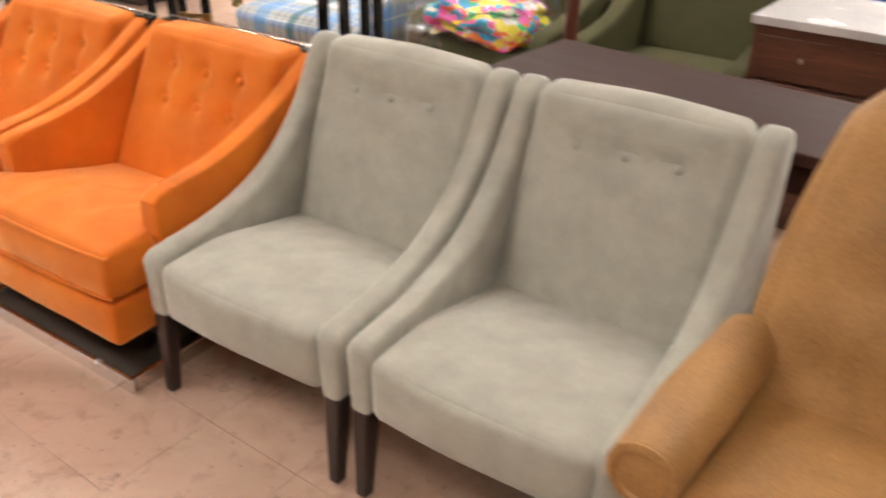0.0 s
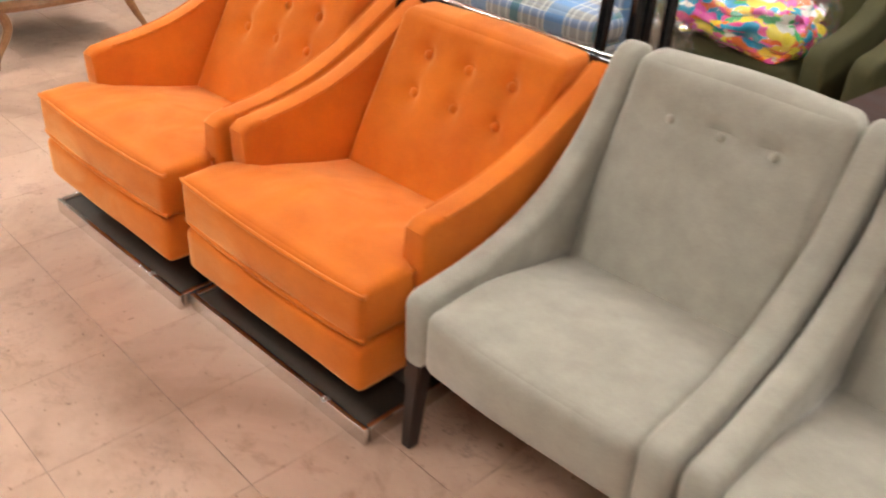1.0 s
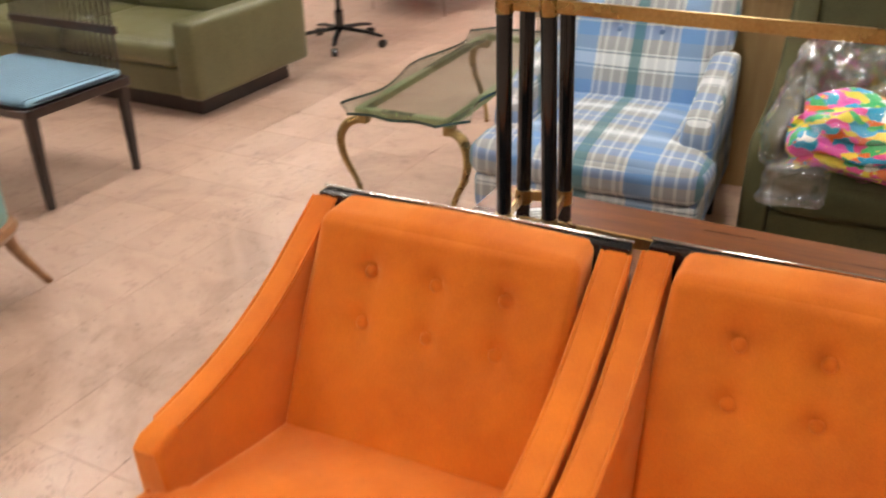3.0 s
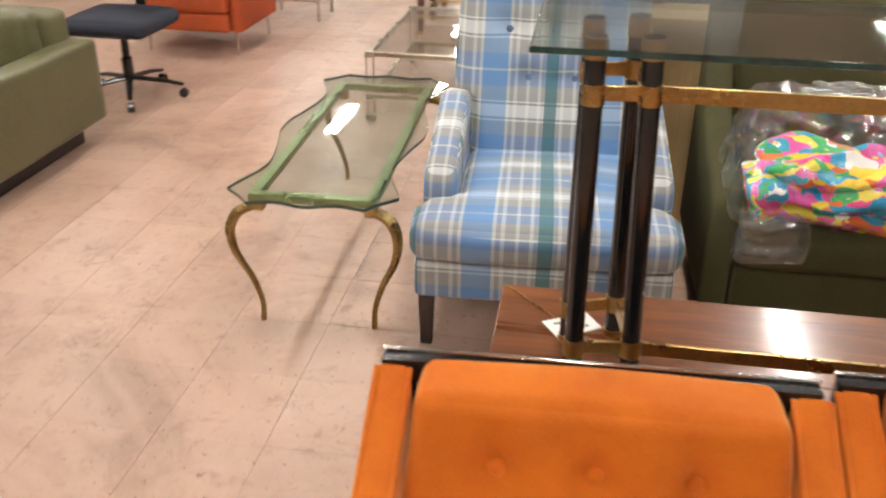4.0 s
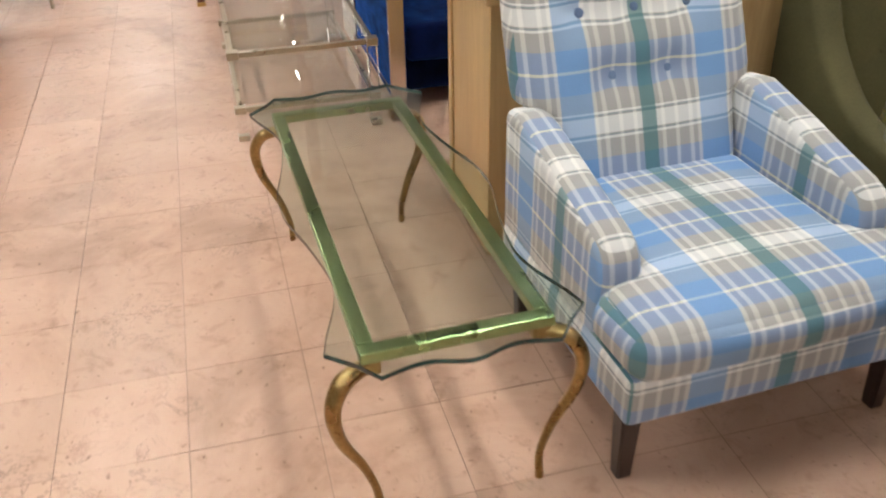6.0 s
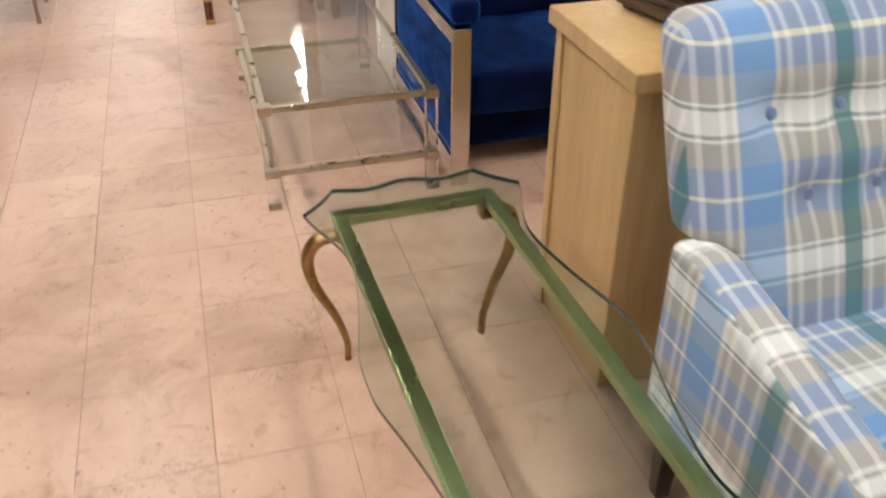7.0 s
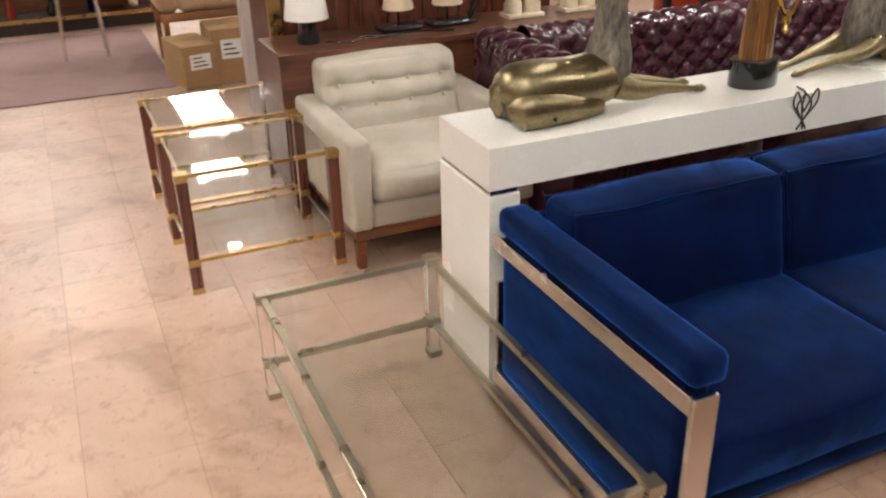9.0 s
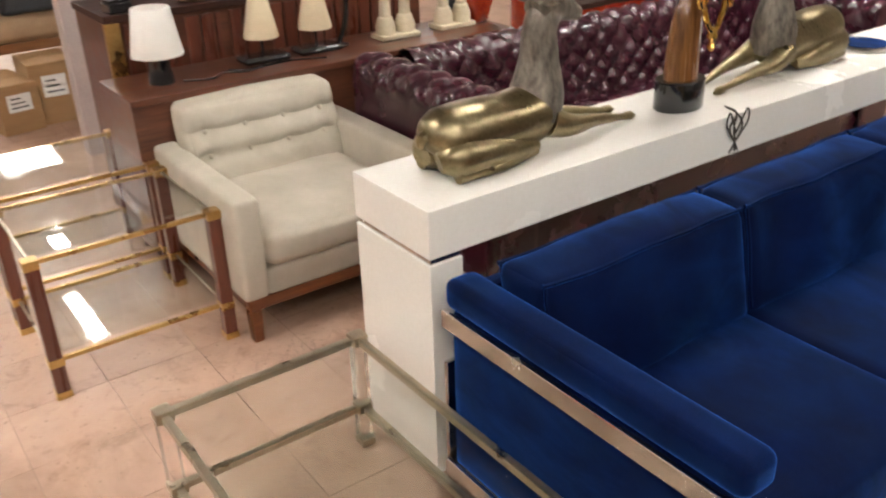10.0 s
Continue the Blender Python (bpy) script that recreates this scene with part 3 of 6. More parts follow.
def orange_chair(x, y, rz=0):
    t = thing("armchair", x, y, 0, rz, "orange velvet armchair with button-tufted back and chrome base", "chair", "orange armchairs")
    arm = [(0.185, 0.14), (0.175, 0.488), (0.20, 0.506)] + [(q.x, q.y) for q in curve([(0.24, 0.510, 0), (0.36, 0.526, 0), (0.48, 0.556, 0), (0.60, 0.607, 0), (0.70, 0.664, 0), (0.79, 0.716, 0)], 4)] + [(0.79, 0.13)]
    for s in (-1, 1):
        bm = prism(arm, min(s * 0.290, s * 0.352), max(s * 0.290, s * 0.352), 0.018)
        for v in bm.verts:
            # the inner face flares: thin along the top, thick down at the seat
            if abs(v.co.x) < 0.30 and v.co.z < 0.3:
                v.co.x = s * 0.258
        part("arm", bm, ORANGE, t)
        for wx in (0.348, 0.294):
            part("welt", tube([(s * wx, q[0], q[1] - 0.004) for q in arm[3:-1]], 0.0045, 6), ORANGE, t)
    part("seat_base", soft(-0.336, 0.336, 0.016, 0.18, 0.14, 0.266, 0.02, 0.006, 12, 0.003), ORANGE, t)
    part("seat_frame", rbox(-0.275, 0.275, 0.20, 0.78, 0.135, 0.25, 0.01), ORANGE, t)

    def ears(p):
        # cushion with ears in front of the arms
        if p.y > 0.17:
            k = min(1.0, (p.y - 0.17) / 0.035)
            p.x *= 1 - k * (1 - 0.276 / 0.336)
        if p.z > 0.30:
            p.z += 0.012 * math.exp(-((p.y - 0.22) / 0.15) ** 2) - 0.075 * max(0.0, p.y - 0.12) / 0.4
        return p
    cushion = part("seat_cushion", soft(-0.336, 0.336, 0.02, 0.58, 0.272, 0.405, 0.018, 0.012, 26, 0.003, ears), ORANGE, t)
    for zz in (0.395, 0.283):
        part("piping", tube(curve([(-0.329, 0.19, zz), (-0.330, 0.05, zz), (-0.309, 0.021, zz), (0, 0.008, zz), (0.309, 0.021, zz), (0.330, 0.05, zz), (0.329, 0.19, zz)], 5), 0.005, 8), ORANGE, cushion)
    by0, slope = 0.497, 0.53
    bts = [(bx, by0, bz) for bz in (0.628, 0.535) for bx in (-0.145, 0.0, 0.145)]

    def pulls(p):
        p = dents(bts, 0.026, 0.026, (0, -1, 0))(p)
        p = dents(bts, 0.010, 0.060, (0, -1, 0))(p)
        if p.y < by0 + 0.06 and 0.51 < p.z < 0.70:
            p.y += 0.006 * sum(math.exp(-((p.x - bx) / 0.012) ** 2) for bx in (-0.145, 0.0, 0.145))
        return p
    back = part("backrest", soft(-0.276, 0.276, by0, by0 + 0.12, 0.28, 0.722, 0.022, 0.012, 44, 0.002, lean(pulls, 0.47, 0.335, slope)), ORANGE, t)
    for bx, by, bz in bts:
        part("button", button(bx, by + 0.022 + (bz - 0.335) * slope, bz, 0.014, (0, -1, 0.5)), ORANGE, back)
    part("back_panel", prism([(0.74, 0.10), (0.80, 0.10), (0.83, 0.718), (0.80, 0.718)], -0.343, 0.343, 0.006), BLACK, t, "glossy black back panel")
    part("back_trim", rbox(-0.345, 0.345, 0.826, 0.834, 0.719, 0.724, 0.002), CHROME, t, "chrome strip along the top of the back")
    # added dark block for the shade in the open hollow under the seat
    part("shade_block", rbox(-0.30, 0.30, 0.20, 0.74, 0.004, 0.134, 0.004), DARKBASE, t)
    part("base_frame", merge(rbox(-0.352, 0.352, 0.020, 0.035, 0.001, 0.048, 0.004), rbox(-0.352, -0.337, 0.036, 0.80, 0.001, 0.048, 0.004), rbox(0.337, 0.352, 0.036, 0.80, 0.001, 0.048, 0.004), rbox(-0.352, 0.352, 0.801, 0.815, 0.001, 0.048, 0.004)), CHROME, t, "chrome flat-bar base")
    part("base_board", rbox(-0.336, 0.336, 0.037, 0.80, 0.003, 0.040, 0.002), DARKBASE, t)
    return t


oc = orange_chair(-2.153, 1.028, 2.2)
copy_thing(oc, pose(-2.865, 0.972, 0, 0, 0, 2.2))


# ---- grey chairs ----
def grey_chair(x, y, rz=0):
    t = thing("armchair", x, y, 0, rz, "grey-beige velvet chair with sloping arms and dark tapered legs", "chair", "grey chairs")
    top = [(q.x, q.y) for q in curve([(0.012, 0.398, 0), (0.04, 0.408, 0), (0.18, 0.425, 0), (0.32, 0.463, 0), (0.44, 0.53, 0), (0.54, 0.63, 0), (0.60, 0.73, 0), (0.635, 0.785, 0), (0.67, 0.80, 0), (0.70, 0.792, 0)], 3)]
    arm = [(0.005, 0.235), (0.0, 0.38)] + top + [(0.715, 0.76), (0.66, 0.235)]
    part("arm", prism(arm, -0.318, -0.250, 0.022), GREY, t)
    part("arm", prism(arm, 0.250, 0.318, 0.022), GREY, t)

    def seat_shape(p):
        if p.z > 0.30:
            p.z += 0.012 * math.exp(-((p.y - 0.18) / 0.17) ** 2) - 0.045 * max(0, (p.y - 0.2)) / 0.35
        if p.y < 0.1:
            p.y -= 0.008 * (1 - (p.x / 0.25) ** 2)
        return p
    part("seat", soft(-0.251, 0.251, 0.0, 0.56, 0.236, 0.382, 0.026, 0.010, 20, 0.004, seat_shape), GREY, t)
    bts = [(bx, 0.45, 0.69) for bx in (-0.12, 0.0, 0.12)]

    def fold(p):
        p = dents(bts, 0.018, 0.028, (0, -1, 0))(p)
        if p.y < 0.48:
            p.y += 0.013 * math.exp(-((p.z - 0.69) / 0.013) ** 2) * (1 if abs(p.x) < 0.125 else 0.35)
        return p
    back = part("backrest", soft(-0.243, 0.243, 0.45, 0.545, 0.30, 0.798, 0.03, 0.012, 26, 0.003, lean(fold, 0.45, 0.32, 0.36)), GREY, t)
    for bx, by, bz in bts:
        part("button", button(bx, by + 0.006 + (bz - 0.32) * 0.36, bz, 0.011), GREY, back)
    for lx, ly, dy in ((-0.285, 0.03, -0.02), (0.285, 0.03, -0.02), (-0.28, 0.62, 0.05), (0.28, 0.62, 0.05)):
        part("leg", tapered(lx, ly, 0, 0.236, 0.015, 0.023, 0, dy), ESPRESSO, t, "dark wooden tapered leg")
    return t


gc = grey_chair(-1.460, 1.145, 2)
copy_thing(gc, pose(-0.812, 1.17, 0, 0, 0, 2))


# ---- tan wing chair ----
def tan_chair(x, y, rz):
    t = thing("armchair", x, y, 0, rz, "tan brown upholstered armchair with rolled arms and buttoned back", "chair")
    for s in (-1, 1):
        roll = tube([(s * 0.31, 0.02, 0.462), (s * 0.31, 0.2, 0.47), (s * 0.30, 0.44, 0.485)], [0.062, 0.068, 0.062], 20)
        part("arm", merge(roll, rbox(min(s * 0.272, s * 0.345), max(s * 0.272, s * 0.345), 0.03, 0.50, 0.14, 0.46, 0.02)), TAN, t)
        scroll = lathe([(0.001, 0.0), (0.060, 0.0), (0.062, 0.012), (0.049, 0.016), (0.044, 0.010), (0.030, 0.012), (0.001, 0.016)], 24)
        bmesh.ops.transform(scroll, matrix=pose(s * 0.31, 0.022, 0.462, 90), verts=scroll.verts[:])
        part("arm_scroll", scroll, TAN, t)
    part("seat_base", rbox(-0.33, 0.33, 0.04, 0.56, 0.14, 0.30, 0.02), TAN, t)
    part("seat_cushion", soft(-0.268, 0.268, 0.0, 0.46, 0.30, 0.425, 0.04, 0.02, 16, 0.004), TAN, t)
    bts = [(bx, 0.37, bz) for bz in (0.82, 0.66, 0.50) for bx in (-0.15, 0.0, 0.15)]

    def shape(p):
        p = dents(bts, 0.02, 0.04, (0, -1, 0))(p)
        k = max(0.0, (p.z - 0.45) / 0.47)
        return Vector((p.x * (1.0 - 0.17 * k * k), p.y + (p.z - 0.40) * 0.36, p.z))
    back = part("backrest", soft(-0.30, 0.30, 0.37, 0.50, 0.30, 0.95, 0.07, 0.02, 28, 0.005, shape), TAN, t)
    for bx, by, bz in bts:
        part("button", button(bx * (1.0 - 0.17 * max(0.0, (bz - 0.45) / 0.47) ** 2), by + 0.008 + (bz - 0.40) * 0.36, bz, 0.012), TAN, back)
    for lx, ly in ((-0.28, 0.08), (0.28, 0.08), (-0.28, 0.6), (0.28, 0.6)):
        part("leg", tapered(lx, ly, 0, 0.141, 0.016, 0.024), ESPRESSO, t)
    return t


tan_chair(-0.14, 1.11, 0)


# ---- walnut low table and glass console on it ----
def walnut_table():
    t = thing("coffee_table", -2.30, 2.15, 0, 0, "polished walnut low table with a slab top", "table")
    part("tabletop", rbox(-0.80, 0.80, -0.27, 0.27, 0.473, 0.505, 0.003), WALNUT, t)
    part("apron", rbox(-0.77, 0.77, -0.25, 0.25, 0.40, 0.4725, 0.003), WALNUT, t)
    for sx in (-0.765, 0.765):
        for sy in (-0.235, 0.235):
            part("leg", tapered(sx, sy, 0, 0.473, 0.018, 0.025), WALNUT, t)


walnut_table()


def rim(parent, outline, z0, z1):
    """The deep-coloured cut edge of a glass plate."""
    n = len(outline)
    cx, cy = sum(p[0] for p in outline) / n, sum(p[1] for p in outline) / n
    bm = bmesh.new()
    rows = []
    for k, z in ((1.001, z0 + 0.001), (1.002, (z0 + z1) / 2), (1.001, z1 - 0.001), (0.998, z1 - 0.001), (0.998, z0 + 0.001)):
        rows.append([bm.verts.new((cx + (x - cx) * k, cy + (y - cy) * k, z)) for x, y in outline])
    for a, b in zip(rows, rows[1:] + rows[:1]):
        for i in range(n):
            bm.faces.new((a[i], a[(i + 1) % n], b[(i + 1) % n], b[i]))
    part("glass_edge", bm, GLASSEDGE, parent, "deep green cut edge of the glass").visible_shadow = False


def glass_console():
    t = thing("console_table", -2.44, 2.137, 0.5055, 0, "glass console table on black poles with brass bands", "table")
    H = 0.674
    plate = [(-0.60, -0.213), (0.60, -0.213), (0.60, 0.213), (-0.60, 0.213)]
    part("glass_top", slab(plate, H, H + 0.012, 0.003), GREENGLASS, t, "thick greenish glass top").visible_shadow = False
    rim(t, plate, H, H + 0.012)
    for s in (-1, 1):
        # four poles to a cluster, strapped together, drawing in towards the top
        foot = [Vector((s * a, b, 0)) for a, b in ((0.503, 0.068), (0.491, -0.077), (0.380, -0.062), (0.408, 0.108))]
        head = [Vector((s * a, b, H)) for a, b in ((0.505, 0.066), (0.500, -0.075), (0.408, -0.062), (0.425, 0.100))]
        for f, h in zip(foot, head):
            pole = part("pole", tube([f, f.lerp(h, 0.5), h], 0.018, 16), BLACK, t, "black lacquered pole")
            for z in (0.0, 0.09, 0.83, 0.945):
                part("brass_band", tube([f.lerp(h, z), f.lerp(h, z + (0.052 if z else 0.02))], 0.0202, 16), BRASS, pole)
        for z in (0.064, 0.565):
            pts = [f.lerp(h, (z + 0.013) / H) for f, h in zip(foot, head)]
            for a, b in ((0, 1), (1, 2), (2, 3), (3, 0)):
                va, vb = Vector((pts[a].x, pts[a].y, 0)), Vector((pts[b].x, pts[b].y, 0))
                d = (vb - va).normalized()
                bar = rbox(-0.5 * ((vb - va).length - 0.036), 0.5 * ((vb - va).length - 0.036), -0.004, 0.004, z, z + 0.026, 0.001)
                bmesh.ops.transform(bar, matrix=Matrix.Translation((va + vb) / 2) @ Matrix.Rotation(math.atan2(d.y, d.x), 4, "Z"), verts=bar.verts[:])
                part("strap", bar, BRASS, t, "flat brass strap")
    for z in (0.064, 0.565):
        part("rail", rbox(-0.385 if z > 0.3 else -0.362, 0.385 if z > 0.3 else 0.362, -0.066, -0.058, z, z + 0.028, 0.001), BRASS, t, "long flat brass rail")


glass_console()
INK = surface("dark ink", (0.05, 0.05, 0.05), (0.08, 0.08, 0.08), 0.8)


def price_tag(x, y, z, rz, w, d):
    t = thing("price_tag", x, y, z, rz, "white paper price tag lying on the walnut table", "tag", "price tags")
    part("card", rbox(-w, w, -d, d, 0.0, 0.002, 0), PAPER, t)
    for k, (b, yy) in enumerate(((0.65, 0.45), (0.42, 0.0), (0.58, -0.45))):
        part("text_bar", rbox(-w * b, w * b, yy * d - 0.003, yy * d + 0.003, 0.0022, 0.0028, 0), INK, t)


price_tag(-2.935, 2.262, 0.5055, 32, 0.055, 0.035)
price_tag(-2.870, 2.005, 0.5055, -8, 0.055, 0.028)
st = thing("tie_string", -3.0, 2.3, 0.5055, 0, "thin tan string lying across the walnut tabletop", "string")
part("string", tube(curve([(-0.092, 0.11, 0.002), (-0.03, 0.045, 0.002), (0.03, -0.02, 0.002)], 5), 0.0018, 6), BRASS, st)


# ---- plaid armchair ----
def plaid_chair(x, y, rz=0):
    t = thing("armchair", x, y, 0, rz, "blue and cream plaid armchair with buttoned back", "chair")
    arm = [(0.19, 0.19), (0.18, 0.46), (0.19, 0.50), (0.215, 0.525)] + [(q.x, q.y) for q in curve([(0.25, 0.54, 0), (0.36, 0.565, 0), (0.50, 0.60, 0), (0.66, 0.635, 0)], 4)] + [(0.74, 0.62), (0.74, 0.19)]
    for s in (-1, 1):
        part("arm", prism(arm, min(s * 0.272, s * 0.375), max(s * 0.272, s * 0.375), 0.030), PLAID, t)
    part("seat_base", soft(-0.380, 0.380, 0.02, 0.72, 0.185, 0.315, 0.02, 0.004, 10, 0.002), PLAID, t)

    def ears(p):
        if p.y > 0.185:
            k = min(1.0, (p.y - 0.185) / 0.035)
            p.x *= 1 - k * (1 - 0.270 / 0.388)
        return p
    cushion = part("seat_cushion", soft(-0.388, 0.388, -0.02, 0.66, 0.315, 0.445, 0.05, 0.018, 28, 0.003, ears), PLAID, t)
    wide = 1.20
    bts = [(bx / wide, 0.60, 0.82) for bx in (-0.152, 0.0, 0.152)] + [(bx / wide, 0.60, 0.67) for bx in (-0.08, 0.08)]

    def shape(p):
        p = dents(bts, 0.030, 0.042, (0, -1, 0))(p)
        k = max(0.0, min(1.0, (p.z - 0.585) / 0.05))
        p.x *= 1.0 + (wide - 1) * k * k * (3 - 2 * k)
        return Vector((p.x, p.y + (p.z - 0.38) * 0.42, p.z))
    back = part("backrest", soft(-0.268, 0.268, 0.60, 0.73, 0.40, 0.985, 0.045, 0.014, 34, 0.003, shape), PLAID, t)
    for bx, by, bz in bts:
        part("button", button(bx * wide, by + 0.018 + (bz - 0.38) * 0.42, bz, 0.014, (0, -1, 0.4)), SLATEBLUE, back, "slate blue covered button")
    for lx, ly in ((-0.345, 0.07), (0.345, 0.07), (-0.33, 0.68), (0.33, 0.68)):
        part("leg", tapered(lx, ly, 0, 0.186, 0.018, 0.024), ESPRESSO, t, "dark wooden leg")
    return t


plaid_chair(-3.022, 2.855, 3)


# ---- olive armchairs behind ----
def olive_chair(x, y, rz=0, label="olive green upholstered armchair with high back"):
    t = thing("armchair", x, y, 0, rz, label, "chair", "olive armchairs")
    arm = [(0.05, 0.12), (0.05, 0.46), (0.08, 0.50)] + [(q.x, q.y) for q in curve([(0.12, 0.51, 0), (0.28, 0.53, 0), (0.42, 0.58, 0), (0.55, 0.70, 0), (0.64, 0.86, 0), (0.70, 0.93, 0)], 4)] + [(0.76, 0.93), (0.74, 0.12)]
    for s in (-1, 1):
        part("arm", prism(arm, min(s * 0.27, s * 0.36), max(s * 0.27, s * 0.36), 0.024), OLIVE, t)
    part("seat_base", rbox(-0.269, 0.269, 0.06, 0.7, 0.12, 0.27, 0.015), OLIVE, t)
    part("seat_cushion", soft(-0.268, 0.268, 0.03, 0.6, 0.27, 0.405, 0.035, 0.015, 16, 0.004), OLIVE, t)
    bts = [(bx, 0.53, bz) for bz in (0.78, 0.64) for bx in (-0.12, 0.12)]
    back = part("backrest", soft(-0.268, 0.268, 0.53, 0.65, 0.36, 0.96, 0.05, 0.015, 22, 0.003, lean(dents(bts, 0.016, 0.03, (0, -1, 0)), 0.5, 0.38, 0.2)), OLIVE, t)
    for bx, by, bz in bts:
        part("button", button(bx, by + 0.006 + (bz - 0.38) * 0.2, bz, 0.012, (0, -1, 0.2)), OLIVE, back)
    part("plinth", rbox(-0.30, 0.30, 0.10, 0.70, 0.0, 0.119, 0.005), ESPRESSO, t)
    return t


ol = olive_chair(-2.19, 3.02)
copy_thing(ol, pose(-1.40, 3.02, 0))


# ---- glass coffee table on brass cabriole legs ----
def scalloped():
    """A waisted outline: swelling long sides, pointed corners cut across, wavy ends."""
    side = [(0.178, -0.688), (0.214, -0.640), (0.266, -0.592)]
    side += [(q.x, q.y) for q in curve([(0.252, -0.54, 0), (0.214, -0.43, 0), (0.206, -0.34, 0), (0.228, -0.20, 0), (0.258, -0.07, 0), (0.262, 0.0, 0), (0.258, 0.07, 0), (0.228, 0.20, 0), (0.206, 0.34, 0), (0.214, 0.43, 0), (0.252, 0.54, 0)], 5)]
    side += [(0.266, 0.592), (0.214, 0.640), (0.178, 0.688)]
    ends = [(q.x, q.y) for q in curve([(0.178, 0.688, 0), (0.09, 0.670, 0), (0.0, 0.692, 0), (-0.09, 0.670, 0), (-0.178, 0.688, 0)], 5)][1:-1]
    return side + ends + [(-x, -y) for x, y in side] + [(-x, -y) for x, y in ends]


WORNBRASS = surface("worn brass", (0.24, 0.155, 0.06), (0.46, 0.32, 0.14), 0.3, 1.0, big=14, fine=90, bump=0.1)
GREENBRASS = surface("satin brass", (0.27, 0.34, 0.16), (0.42, 0.49, 0.25), 0.3, 1.0, big=6, fine=120, bump=0.02, stretch=(1, 0.2, 1))


def coffee_table():
    t = thing("coffee_table", -3.752, 3.548, 0, 1.9, "scalloped glass coffee table on curved brass legs", "table")
    top = part("glass_top", slab(scalloped(), 0.447, 0.459, 0.003), GREENGLASS, t, "greenish plate glass with a scalloped edge")
    top.visible_shadow = False
    rim(t, scalloped(), 0.447, 0.459)
    fx, fy, w = 0.200, 0.604, 0.034
    part("frame", merge(rbox(-fx, fx, -fy, -fy + w, 0.421, 0.4465, 0.003), rbox(-fx, fx, fy - w, fy, 0.421, 0.4465, 0.003), rbox(-fx, -fx + w, -fy + w + 0.001, fy - w - 0.001, 0.421, 0.4465, 0.003), rbox(fx - w, fx, -fy + w + 0.001, fy - w - 0.001, 0.421, 0.4465, 0.003)), GREENBRASS, t, "satin brass frame seen green through the glass")
    for sx in (-1, 1):
        for sy in (-1, 1):
            part("leg_block", rbox(sx * 0.178 - 0.02, sx * 0.178 + 0.02, sy * 0.575 - 0.02, sy * 0.575 + 0.02, 0.385, 0.4205, 0.004), WORNBRASS, t)
            line = curve([(sx * 0.178, sy * 0.578, 0.398), (sx * 0.200, sy * 0.582, 0.396), (sx * 0.240, sy * 0.596, 0.378), (sx * 0.264, sy * 0.610, 0.325), (sx * 0.253, sy * 0.608, 0.245), (sx * 0.212, sy * 0.598, 0.155), (sx * 0.186, sy * 0.594, 0.07), (sx * 0.184, sy * 0.602, 0.0)], 6)
            part("leg", tube(line, [0.016, 0.020, 0.022, 0.020, 0.016, 0.013, 0.011, 0.012], 12, 0.8), WORNBRASS, t, "curved cabriole leg in worn brass")


coffee_table()


# ---- pale wood cabinet with two carved lamps ----
def ash_cabinet():
    t = thing("cabinet", -3.39, 3.855, 0, 0, "pale ash cabinet with an overhanging top", "cabinet")
    part("body", rbox(0.012, 0.95, 0.008, 0.41, 0.0, 0.795, 0.004), ASH, t)
    part("top", rbox(-0.005, 0.965, -0.012, 0.442, 0.796, 0.840, 0.004), ASH, t)
    part("corner_strip", rbox(0.004, 0.0115, 0.375, 0.41, 0.0, 0.795, 0.002), ASH, t)


ash_cabinet()
JADE = surface("mottled olive-brown glaze", (0.035, 0.028, 0.012), (0.20, 0.15, 0.045), 0.22, big=22, fine=60, bump=0.15, contrast=0.5, coat=0.5)
BROWNLAQ = surface("brown lacquered wood", (0.045, 0.028, 0.015), (0.10, 0.065, 0.035), 0.35, big=10, fine=80)


